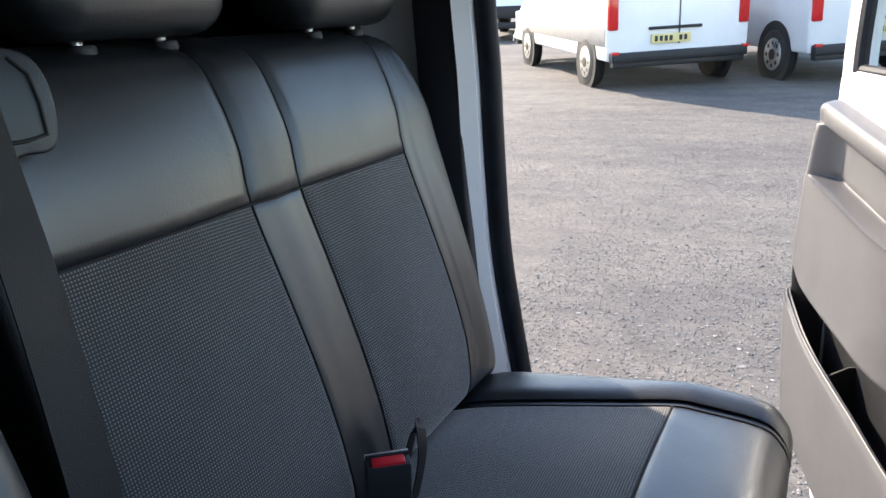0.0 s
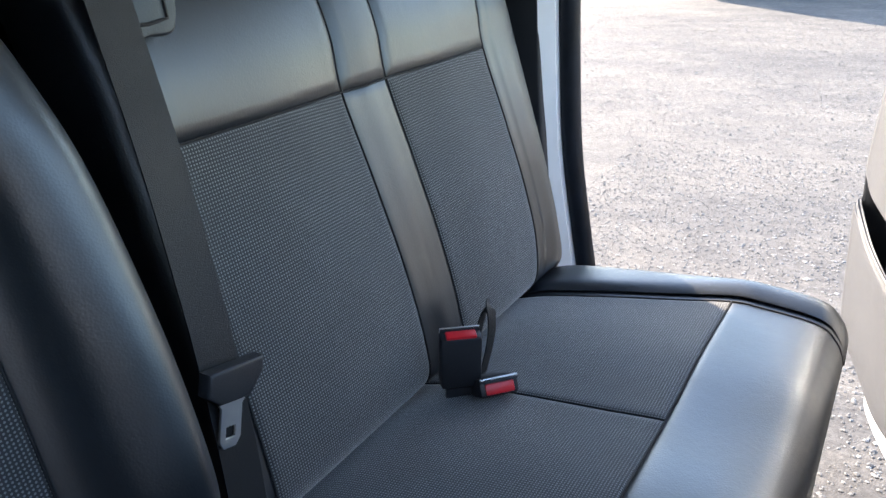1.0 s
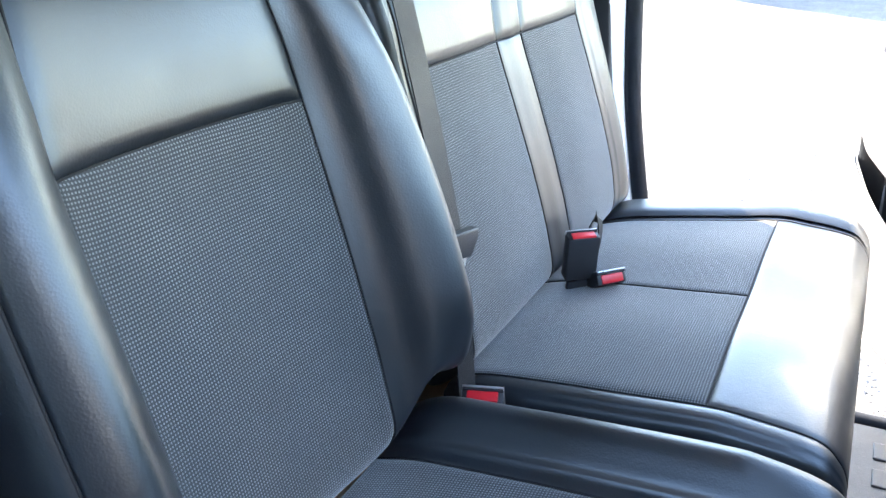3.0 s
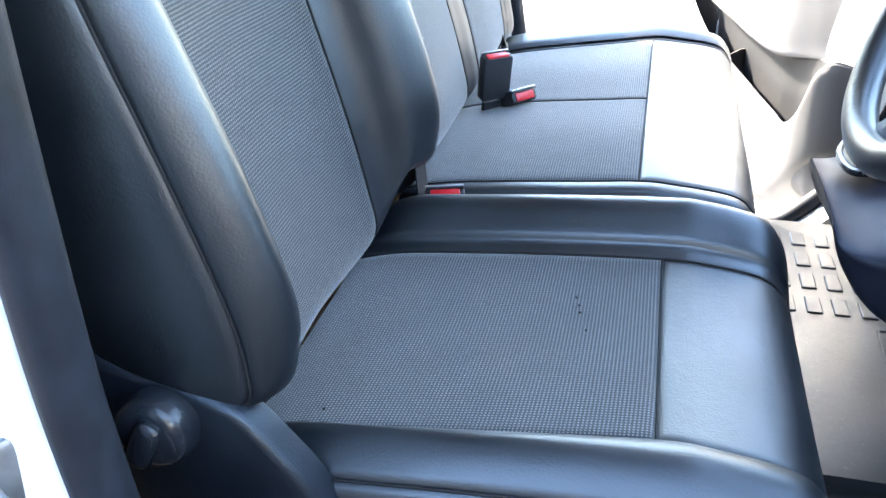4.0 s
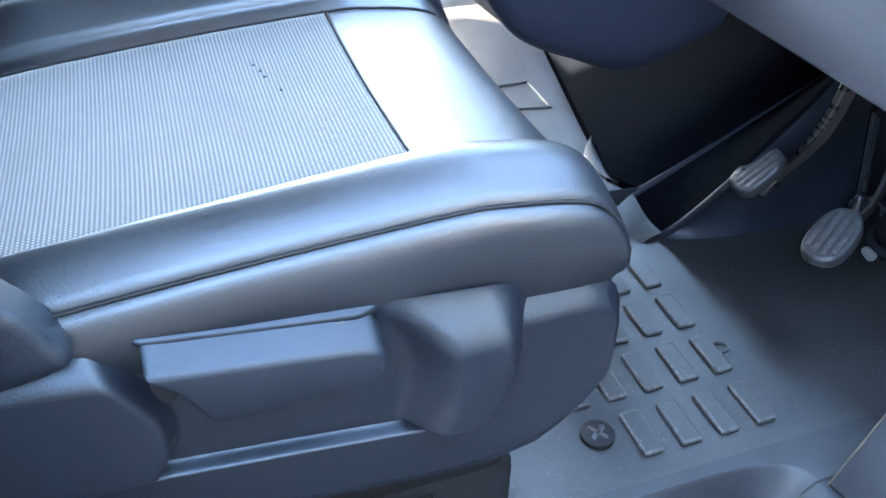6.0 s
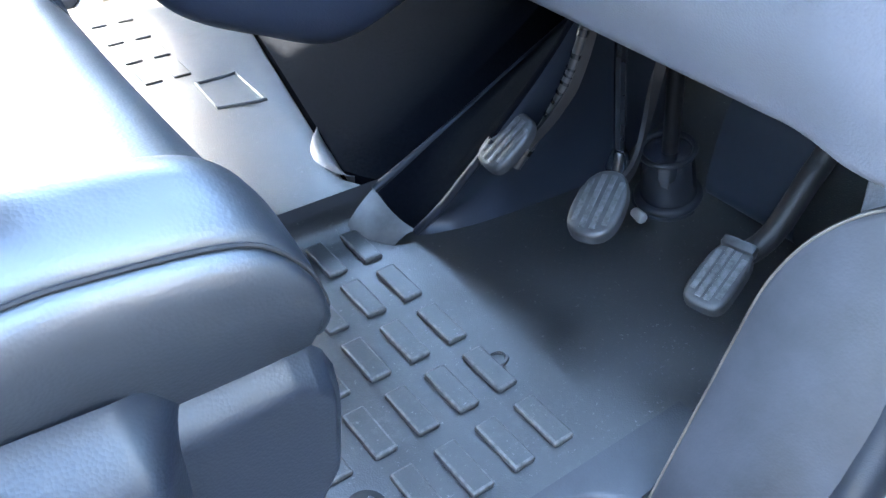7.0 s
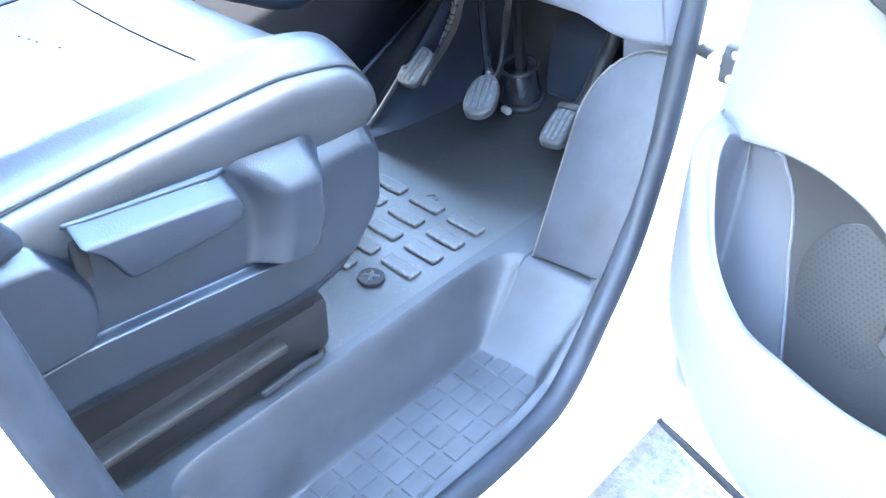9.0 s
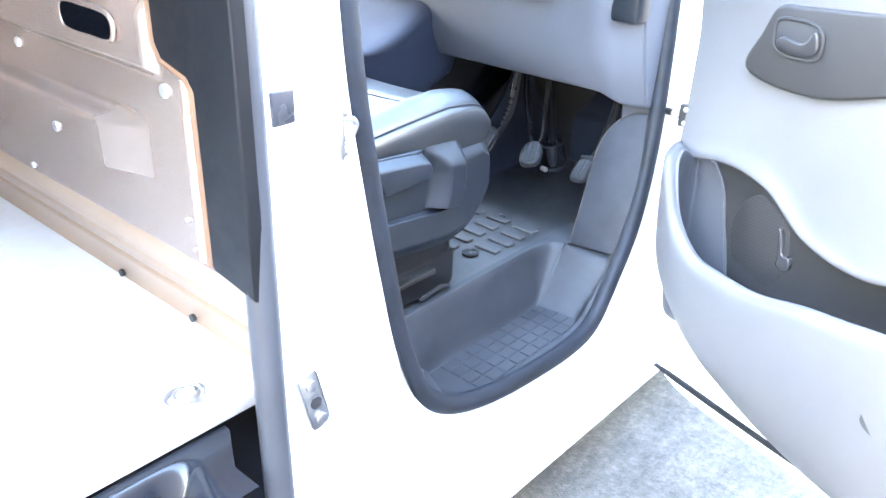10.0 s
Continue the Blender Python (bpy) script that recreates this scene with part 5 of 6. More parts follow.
def bench_seat():
    e = thing("passenger_bench", (0.25, 0.28, 0.66), "black leather and woven cloth double passenger bench", "bench seat")
    cols = [(-0.112, -0.11, 1.02), (-0.112, -0.025, 1.02), (-0.100, -0.006, 1.02), (-0.072, 0.002, 1.02), (0.10, 0.010, 1.02), (0.275, 0.004, 1.02), (0.45, 0.010, 1.02), (0.652, 0.004, 1.02), (0.664, 0.010, 1.02),
            (0.688, 0.020, 1.02), (0.716, 0.016, 1.02), (0.737, -0.015, 1.02), (0.737, -0.11, 1.02)]
    P = np.array(cushion_rows(cols, 0.50, 0.325, 0.88))
    for i in range(4):
        P[i, 7:10, 1] -= 0.055 * (1 - max(0.0, P[i, 7, 0]) / 0.325)
    net = Net(P)
    net.core = (0.25, 0.3, 0.9)
    net.panel("cloth_near", (0, 4), (3, 5), CLOTH, e, 0.012, label="dark woven cloth seat insert")
    net.panel("cloth_far", (0, 4), (5, 7), CLOTH, e, 0.012, label="dark woven cloth seat insert")
    net.panel("front_panel", (4, 10), (3, 7), LEATHER, e, 0.010)
    net.panel("end_bolster", (0, 10), (7, 12), LEATHER, e, 0.010, sides=(1, 1, 1, 0))
    net.panel("near_side", (0, 10), (0, 3), LEATHER, e, 0.010, sides=(1, 1, 0, 1))
    y0 = 0.26
    bcols = [(-0.06, -0.145), (-0.115, -0.12), (-0.125, -0.02), (-0.105, 0.012), (-0.08, 0.004), (0.07, 0.008), (0.212, 0.002), (0.262, 0.006), (0.312, 0.002), (0.46, 0.008), (0.606, 0.004), (0.642, 0.009), (0.684, 0.012), (0.722, 0.000), (0.738, -0.04), (0.72, -0.12), (0.66, -0.145)]
    levels = [(0.985, -0.05, 1.0, 0.35, y0), (1.02, -0.010, 1.0, 0.6, y0), (1.09, -0.002, 1.0, 0.85, y0), (1.19, 0.0, 1.0, 1.0, y0), (1.30, 0.0, 0.995, 0.95, y0), (1.416, 0.0, 0.985, 0.72, y0), (1.48, 0.004, 0.955, 0.50, y0), (1.535, -0.002, 0.915, 0.32, y0), (1.575, -0.016, 0.88, 0.2, y0), (1.592, -0.05, 0.86, 0.2, y0), (1.60, -0.10, 0.85, 0.1, y0)]
    P = np.array(back_rows(bcols, levels, 0.03))
    for i, lv in enumerate(levels):
        for j in range(11):
            P[i, j, 1] = bcols[j][0]
        P[i, 6:9, 1] += np.interp(lv[0], [1.0, 1.10, 1.20, 1.30, 1.416, 1.5], [0.030, 0.034, 0.028, 0.016, 0.001, 0.004])
        P[i, 10, 1] += np.interp(lv[0], [1.0, 1.10, 1.20, 1.416, 1.5, 1.6], [-0.006, 0.022, 0.018, -0.012, -0.006, 0.004])
        seam, edge = P[i, 10, 1], max(P[i, 14, 1], P[i, 10, 1] + 0.05)
        for j in range(11, 15):
            P[i, j, 1] = seam + (edge - seam) * (bcols[j][0] - bcols[10][0]) / (bcols[14][0] - bcols[10][0])
    back = Net(P)
    back.core = (-0.15, y0, 1.3)
    back.panel("back_cloth_near", (0.3, 5), (4, 6), CLOTH, e, 0.012, label="dark woven cloth backrest insert")
    back.panel("back_strip", (0.3, 5), (6, 8), LEATHER, e, 0.012, label="smooth leather strip between the cloth inserts")
    back.panel("back_cloth_far", (0.3, 5), (8, 10), CLOTH, e, 0.012, label="dark woven cloth backrest insert")
    back.panel("head_near", (5, 10), (4, 6), LEATHER, e, 0.012, puff=0.006)
    back.panel("head_strip", (5, 10), (6, 8), LEATHER, e, 0.012, puff=0.006)
    back.panel("head_far", (5, 10), (8, 10), LEATHER, e, 0.007, puff=0.004)
    back.panel("end_back_bolster", (0, 10), (10, 16), LEATHER, e, 0.004)
    back.panel("near_back_side", (0, 10), (0, 4), LEATHER, e, 0.012)
    for w in (3, 5, 7):
        net.seam((0, 4), w, e, 0.0014)
    net.seam(4, (3, 7), e)
    net.seam((4, 9.5), 3, e, 0.0014)
    net.seam((4, 9.5), 7, e, 0.0014)
    for w in (4, 6, 8, 10):
        back.seam((0.3, 5), w, e, 0.0014)
        back.seam((5, 9.5), w, e, 0.0014)
    back.seam(5, (4, 6), e, 0.0014)
    back.seam(5, (6, 8), e, 0.0014)
    back.seam(5, (8, 10), e, 0.0014)
    boxed("back_shell", (-0.18, -0.09, 1.0), (-0.14, 0.70, 1.25), BLACK, e, 0.02)
    boxed("plinth", (0.0, -0.08, 0.66), (0.43, 0.70, 0.90), BLACK, e, 0.012, "black plastic bench plinth")
    # belt outlet on the shoulder
    lean = Matrix(((0, -0.209, 0.978, -0.092), (1, 0, 0, 0), (0, 0.978, 0.209, 1.53), (0, 0, 0, 1)))
    out = smooth_line([(-0.110, 0.078), (-0.055, 0.075), (-0.036, 0.055), (-0.035, 0.020), (-0.047, -0.008), (-0.075, -0.010), (-0.110, -0.008)], 50, True)
    plate("belt_outlet", out, 0.007, lean, TRIM, e, 0.003, "smooth black belt outlet cover")
    sweep("outlet_gap", [tuple(lean @ Vector((a, b, 0.0075))) for a, b in ((-0.068, 0.070), (-0.053, 0.055), (-0.050, 0.030), (-0.052, 0.004), (-0.075, 0.001), (-0.100, 0.002))], ring(0.0018, 6), THREAD, e, up=(1, 0, 0.2))
    return e


bench_seat()


def headrest(y, wide):
    e = thing("headrest", (-0.18, y, 1.60), "black leather headrest on two chrome posts", "headrest", "bench headrests")
    for dy in (-wide * 0.22, wide * 0.22):
        drummed("post", (-0.185, y + dy, 1.57), (-0.198, y + dy, 1.65), 0.007, METAL, e, sides=12)
        drummed("post_guide", (-0.183, y + dy, 1.590), (-0.185, y + dy, 1.602), 0.015, BLACK, e, sides=16, bevel=0.003)
    bm = box(bmesh.new(), (-0.255, y - wide / 2, 1.607), (-0.132, y + wide / 2, 1.80), 0.045, segments=5)
    part("cushion", bm, LEATHER, e)
    return e


headrest(0.145, 0.27)
headrest(0.565, 0.27)


# ---- belts and buckles ----
def belt(name, line, wide, label, up):
    e = thing(name, line[0], label, "seat belt")
    sweep("webbing", smooth_line(line, 60), [(-wide / 2, -0.0008), (wide / 2, -0.0008), (wide / 2, 0.0008), (-wide / 2, 0.0008)], WEB, e, up=up)
    return e


mid_belt = belt("middle_seat_belt", [(-0.088, -0.122, 1.62), (-0.076, -0.122, 1.557), (-0.047, -0.119, 1.425), (-0.016, -0.124, 1.29), (0.0, -0.128, 1.21), (0.012, -0.13, 1.10), (0.022, -0.135, 0.98)], 0.048, "black webbing belt hanging beside the bench backrest with its tongue", (0.93, 0, 0.3))
tm = Matrix.Translation((0.004, -0.128, 1.207)) @ pose(0, 0, 0, 90, 0, 90) @ pose(0, 0, 0, 0, 0, -14)
plate("tongue_grip", [(-0.036, 0.022), (0.036, 0.026), (0.038, 0.012), (0.020, -0.012), (-0.02, -0.012), (-0.037, 0.0)], 0.014, tm, BLACK, mid_belt, 0.004)
plate("tongue", [(-0.024, -0.006), (0.024, -0.006), (0.014, -0.018), (0.014, -0.052), (0.008, -0.060), (-0.008, -0.060), (-0.014, -0.052), (-0.014, -0.018)], 0.0028, tm @ Matrix.Translation((0, 0, 0.006)), METAL, mid_belt, 0.0006, "chromed steel tongue", holes=[[(-0.0065, -0.038), (-0.0065, -0.050), (0.0065, -0.050), (0.0065, -0.038)]])
drive_belt = belt("driver_seat_belt", [(-0.10, -0.835, 1.75), (-0.085, -0.825, 1.45), (-0.055, -0.815, 1.15), (-0.03, -0.81, 0.98), (-0.02, -0.81, 0.80)], 0.046, "black webbing driver's belt along the pillar", (0.2, 0.97, 0))
boxed("belt_anchor_cover", (-0.02, -0.832, 0.92), (0.045, -0.795, 1.0), GLOSS, drive_belt, 0.018, segments=4)


def buckle(name, at, m, label, stalk):
    e = thing(name, at, label, "belt buckle", "belt buckles")
    m = Matrix.Translation(at) @ m
    boxed("case", (-0.013, -0.028, -0.084), (0.013, 0.028, 0.0), BLACK, e, 0.005, m=m)
    boxed("release_button", (-0.005, -0.0205, -0.02), (0.0105, 0.0205, 0.0025), RED, e, 0.002, "red release button", m=m)
    boxed("button_frame", (-0.0085, -0.0265, -0.012), (-0.0052, 0.0265, 0.004), BLACK, e, 0.001, m=m)
    boxed("slot_rim", (-0.0125, -0.027, -0.006), (-0.0095, 0.027, 0.003), METAL, e, 0.001, m=m)
    if stalk:
        boxed("stalk", (-0.006, -0.02, -0.17), (0.006, 0.02, -0.09), BLACK, e, 0.004, m=m)
    return e


buckle("belt_buckle", (0.060, 0.232, 1.105), pose(0, 0, 0, 0, 0, -52) @ pose(0, 0, 0, 0, 10, 0), "upright black seat belt buckle with red button", True)
buckle("belt_buckle", (0.108, 0.250, 1.030), pose(0, 0, 0, 0, 0, -42) @ pose(0, 0, 0, 0, 62, 0), "black seat belt buckle with red button lying on the bench", False)
buckle("belt_buckle", (0.066, -0.184, 1.035), pose(0, 0, 0, 0, 0, -72) @ pose(0, 0, 0, 0, 24, 0), "black seat belt buckle with red button beside the driver's seat", True)
strap = thing("release_strap", (0.03, 0.31, 1.0), "small black webbing loop between bench cushion and backrest", "strap")
sweep("loop", smooth_line([(0.02, 0.315, 0.99), (0.035, 0.325, 1.05), (0.05, 0.325, 1.10), (0.062, 0.318, 1.10), (0.064, 0.312, 1.06), (0.05, 0.308, 0.99)], 30), [(-0.011, -0.0008), (0.011, -0.0008), (0.011, 0.0008), (-0.011, 0.0008)], WEB, strap, up=(1, 0, 0.2))


# ---- pillar trims ----
for sign, nm, fore in ((1, "pillar_trim_far", -0.002), (-1, "pillar_trim_near", 0.0)):
    p = plate(nm, smooth_line([(-0.13, 0.74), (-0.05 + fore, 0.72), (-0.04 + fore, 0.9), (-0.07 + fore, 1.3), (-0.10 + fore, 1.86), (-0.17, 1.86), (-0.15, 1.3)], 40, True), 0.02, Matrix.Translation((0, sign * 0.80 + 0.01, 0)) @ pose(0, 0, 0, 90, 0, 0), BLACK, None, 0.006)
    tagged(p, "black plastic trim on the door pillar", "pillar trim", kind="structure")


# ---- doors ----
def cab_door(name, hinge, along, inward, label, handle, lift=0.0):
    """An open cab door: u runs from the hinge, n into the cab's side of the door, z up."""
    e = thing(name, (*hinge, 0.25), label, "van door")
    A, B = np.array((*along, 0.0)), np.array((*inward, 0.0))
    O = np.array((*hinge, 0.0))

    def put(u, n, z):
        return tuple(O + A * u + B * n + np.array((0, 0, z)))

    M = Matrix(((A[0], 0, B[0], O[0]), (A[1], 0, B[1], O[1]), (0, 1, 0, 0), (0, 0, 0, 1)))
    shell = smooth_line([(0.0, 0.40), (0.03, 0.30), (0.16, 0.235), (0.5, 0.225), (0.86, 0.235), (0.95, 0.30), (0.985, 0.5), (1.0, 0.9), (1.0, 1.30), (0.998, 1.39), (0.988, 1.436), (0.955, 1.452), (0.85, 1.452), (0.5, 1.45), (0.15, 1.446), (0.05, 1.44), (0.0, 1.40), (-0.004, 1.25), (-0.01, 0.85)], 120, True)
    plate("steel_shell", shell, 0.085, M @ Matrix.Translation((0, 0, -0.10 + lift)), WHITE, e, 0.015)
    plate("bottom_seal", smooth_line([(0.10, 0.275), (0.5, 0.262), (0.88, 0.275), (0.88, 0.288), (0.5, 0.275), (0.10, 0.288)], 60, True), 0.012, M @ Matrix.Translation((0, 0, -0.018)), SEAL, e, 0.003)
    # trim: upper panel, pocket wall, cavity
    P = []
    us = (0.045, 0.055, 0.068, 0.080, 0.090, 0.105, 0.13, 0.17, 0.23, 0.30, 0.39, 0.50, 0.62, 0.74, 0.84, 0.91, 0.95, 0.97)
    for u in us:
        k = math.sqrt(max(0.0, 1 - max(0.0, (0.165 - u) / 0.115) ** 2)) * (1.0 if u < 0.955 else 0.8)
        zl = float(np.interp(u, [0.0, 0.07, 0.10, 0.13, 0.16, 0.20, 0.26, 0.39, 0.53, 0.66, 0.78, 0.86, 0.95, 1.0], [0.885, 0.914, 0.910, 0.868, 0.80, 0.735, 0.712, 0.708, 0.742, 0.765, 0.80, 0.89, 0.97, 0.99]))
        zt = float(np.interp(u, [0.0, 0.085, 0.16, 0.27, 0.32, 0.37, 0.43, 0.57, 0.68, 0.76, 0.9, 1.0], [0.86, 0.885, 0.90, 0.894, 0.86, 0.82, 0.792, 0.796, 0.86, 0.955, 0.98, 1.0]))
        zb = float(np.interp(u, [0.0, 0.12, 0.2, 0.3, 0.4, 0.55, 0.75, 0.97], [0.72, 0.60, 0.50, 0.42, 0.375, 0.34, 0.33, 0.36]))
        t = min(1.0, max(0.0, (u - 0.35) / 0.45))
        swell = 0.10 * t * t * (3 - 2 * t)
        top = swell if not handle else 0.0
        d = (0.15 + 0.4 * swell) * k
        # the hollow begins behind a rounded front rim, three centimetres wide
        inner = max(0.022, (0.124 + 0.4 * swell) * math.sqrt(max(0.0, 1 - max(0.0, (0.165 - u) / 0.072) ** 2)))
        inner = min(inner, max(0.6 * d, d - 0.026))
        full = 1 - min(1.0, max(0.0, (u - 0.093) / 0.045))
        full = 1 - math.sqrt(1 - full * full)

        def floor_at(z):
            return z + (min(zl, zt) - 0.005 - z) * full

        P.append([put(u, 0.0, 1.33), put(u, 0.022 + 0.5 * top, 1.315), put(u, 0.030 + 0.8 * top, 1.28), put(u, 0.014 + 0.2 * swell + 0.8 * top, 1.16), put(u, 0.014 + 0.75 * swell, 1.06), put(u, 0.020 + swell, zt + 0.05), put(u, 0.030 + swell, zt), put(u, 0.016 + 0.7 * swell, floor_at(zt - 0.02)), put(u, 0.006 + 0.3 * swell, floor_at(max(zt - 0.12, 0.57))), put(u, 0.3 * inner, floor_at(0.52)), put(u, 0.7 * inner, floor_at(0.51)), put(u, inner - 0.004 * k, floor_at(0.58)), put(u, inner + 0.001, floor_at(zl - 0.02)), put(u, inner + 0.45 * (d - inner), zl), put(u, d - 0.002 * k, zl - 0.008), put(u, d + 0.006, zl - 0.05), put(u, 0.93 * d, max(0.5, zb + 0.06)), put(u, 0.66 * d, zb + 0.02), put(u, 0.25 * d, zb - 0.012), put(u, 0.0, zb - 0.016)])
    if not handle:
        P = []
        for u in us[:-2] + (0.955, 0.975, 0.988, 0.990):
            k = math.sqrt(max(0.0, 1 - max(0.0, (0.165 - u) / 0.115) ** 2))
            end = 1.0 if u < 0.98 else (0.93 if u < 0.989 else 0.45)
            zl = float(np.interp(u, [0.0, 0.07, 0.10, 0.13, 0.16, 0.23, 0.39, 0.53, 0.72, 0.86, 0.95, 1.0], [0.86, 0.90, 0.905, 0.87, 0.77, 0.705, 0.72, 0.74, 0.765, 0.80, 0.845, 0.88]))
            zt = float(np.interp(u, [0.0, 0.16, 0.3, 0.4, 0.55, 0.75, 0.9, 0.95, 1.0], [0.86, 0.89, 0.86, 0.845, 0.86, 0.88, 0.90, 0.93, 0.96]))
            zb = float(np.interp(u, [0.0, 0.12, 0.2, 0.3, 0.4, 0.55, 0.75, 0.97], [0.72, 0.60, 0.50, 0.42, 0.375, 0.34, 0.33, 0.40]))
            zc = float(np.interp(u, [0.3, 0.6, 0.95], [1.29, 1.315, 1.365]))
            t = min(1.0, max(0.0, (u - 0.15) / 0.30))
            base = 0.012 + 0.075 * t * t * (3 - 2 * t)
            g = min(1.0, max(0.0, (u - 0.42) / 0.04)) * min(1.0, max(0.0, (0.945 - u) / 0.03))
            w = min(1.0, max(0.0, (u - 0.955) / 0.02))
            d = (0.15 - 0.008 * t) * k
            inn = (base + 0.046 * t) * end
            back = 0.057 * (1 - w) + 0.125 * w * end
            P.append([put(u, 0.4 * base, zc + 0.012), put(u, (base + 0.002) * end, zc), put(u, (base + 0.006) * end, zc - 0.045), put(u, (base + 0.014) * end - 0.040 * g, zc - 0.055), put(u, (base + 0.026) * end - 0.050 * g, zc - 0.15), put(u, (base + 0.029) * end - 0.052 * g, zc - 0.172), put(u, (base + 0.032) * end, zc - 0.176), put(u, (base + 0.034) * end, zc - 0.20), put(u, inn, zt + 0.05), put(u, inn, zt), put(u, back + 0.5 * (inn - back), zt - 0.015), put(u, back, max(zt - 0.10, 0.60)), put(u, back, 0.52), put(u, max(back, 0.6 * d), 0.51), put(u, d * end - 0.024, 0.58 + 0.2 * (1 - k)), put(u, d * end - 0.014, zl - 0.02), put(u, d * end - 0.005, zl), put(u, d * end + 0.002, zl - 0.006), put(u, d * end + 0.006, zl - 0.05), put(u, 0.93 * d * end, max(0.5, zb + 0.06)), put(u, 0.66 * d, zb + 0.02), put(u, 0.25 * d, zb - 0.012), put(u, 0.0, zb - 0.016)])
    rim = 12.4 if handle else 15.4
    low = 6.2 if handle else 9.2
    last = len(P[0]) - 1
    net = Net(P)
    ss = np.unique(np.r_[np.linspace(0, len(P) - 1, 120), np.linspace(len(P) - 4, len(P) - 1, 30)])
    rows_mesh("upper_trim", net.at(ss, np.linspace(0, low, 90)), DOORTRIM, e)
    def split(w):
        return float(np.interp(w - low, [0, 0.9, 1.9, 2.9, 3.9, 6.2], [6.2, 6.7, 7.4, 8.9, 9.2, 9.2])) if handle else 7.2

    ws = np.linspace(low, rim, 50)
    first = 3.6 if handle else 0.0
    if handle:
        rows_mesh("pocket_front_lip", net.at(np.linspace(0, first, 30), ws), DOORTRIM, e)
    rows_mesh("pocket_end", np.stack([net.at(np.linspace(first, split(w), 40), np.array([w]))[:, 0] for w in ws], 1), POCKET, e, "grey front end of the door pocket")
    # Lining far darker than the trim: the pocket's shade is in its colour.
    rows_mesh("pocket_inside", np.stack([net.at(np.linspace(split(w), len(P) - 1, 90), np.array([w]))[:, 0] for w in ws], 1), DOORDARK if handle else BLACK, e, "door pocket lining, darkened for the shade inside")
    if handle:
        sweep("pocket_lip", [tuple(net.at(np.array([split(w)]), np.array([w]))[0, 0] + B * 0.003) for w in np.linspace(low + 0.3, low + 2.9, 24)], ring(0.003, 8), POCKET, e, up=(0, 0, 1))
    rows_mesh("pocket_wall", net.at(ss, np.linspace(rim, last, 50)), DOORTRIM, e)
    # speaker grille in the pocket's back wall
    sp = plate("speaker_grille", [(0.290 + 0.075 * math.cos(a), 0.750 + 0.105 * math.sin(a)) for a in np.linspace(0, 2 * math.pi, 40, endpoint=False)], 0.003, M @ Matrix.Translation((0, 0, 0.0105)), DOORDARK, e, 0.001, "perforated speaker grille")
    dots = []
    for i in range(-12, 13):
        for j in range(-15, 16):
            a, b = i * 0.0068 + (j % 2) * 0.0034, j * 0.0072
            if (a / 0.070) ** 2 + (b / 0.100) ** 2 < 1:
                dots.append((0.290 + a, 0.750 + b))
    V, F = [], []
    for a, b in dots:
        for q in range(6):
            V.append(put(a + 0.0019 * math.cos(q * math.pi / 3), 0.0144, b + 0.0019 * math.sin(q * math.pi / 3)))
        F.append(tuple(range(len(V) - 6, len(V))))
    me = bpy.data.meshes.new("perforation")
    me.from_pydata(V, [], F)
    tagged(link("perforation", me, THREAD, sp), kind="stuff")
    if handle:
        ins = smooth_line([(0.186, 1.125), (0.200, 1.100), (0.257, 1.086), (0.33, 1.083), (0.393, 1.091), (0.483, 1.118), (0.57, 1.15), (0.59, 1.272), (0.445, 1.258), (0.30, 1.246), (0.240, 1.238), (0.212, 1.18)], 60, True)
        plate("handle_insert", ins, 0.024, M @ Matrix.Translation((0, 0, 0.014)), DOORDARK, e, 0.008, "darker plastic insert round the handle")
        plate("handle_recess", [(0.298 + 0.050 * math.copysign(abs(math.cos(a)) ** 0.6, math.cos(a)) - 0.006 * math.sin(a), 1.186 + 0.032 * math.copysign(abs(math.sin(a)) ** 0.6, math.sin(a))) for a in np.linspace(0, 2 * math.pi, 30, endpoint=False)], 0.004, M @ Matrix.Translation((0, 0, 0.036)), BLACK, e, 0.001)
        sweep("handle_bezel", [put(0.298 + 0.053 * math.copysign(abs(math.cos(a)) ** 0.6, math.cos(a)) - 0.006 * math.sin(a), 0.040, 1.186 + 0.035 * math.copysign(abs(math.sin(a)) ** 0.6, math.sin(a))) for a in np.linspace(0, 2 * math.pi, 36, endpoint=False)], ring(0.004, 8), DOORDARK, e, "grey bezel round the handle recess", up=tuple(B), closed_line=True)
        plate("release_handle", smooth_line([(0.256, 1.176), (0.268, 1.160), (0.30, 1.157), (0.330, 1.160), (0.346, 1.174), (0.341, 1.202), (0.330, 1.206), (0.322, 1.190), (0.305, 1.181), (0.272, 1.187)], 40, True), 0.010, M @ Matrix.Translation((0, 0, 0.038)), plain("handle_grey", (0.016, 0.016, 0.017), 0.35), e, 0.004, "satin grey inner release handle")
        plate("bottle_hook", smooth_line([(0.336, 0.80), (0.346, 0.74), (0.345, 0.722), (0.362, 0.712), (0.376, 0.722), (0.374, 0.745), (0.356, 0.75), (0.347, 0.79)], 40, True), 0.012, M @ Matrix.Translation((0, 0, 0.012)), plain("hook_plastic", (0.024, 0.024, 0.026), 0.22), e, 0.003, "shiny grey bottle hook")
        plate("wall_slot", smooth_line([(0.672, 0.605), (0.695, 0.582), (0.76, 0.572), (0.79, 0.59), (0.79, 0.65), (0.75, 0.668), (0.695, 0.662)], 30, True), 0.004, M @ Matrix.Translation((0, 0, 0.178)), STEEL, e, 0.001, "dark slot in the pocket wall")
    else:
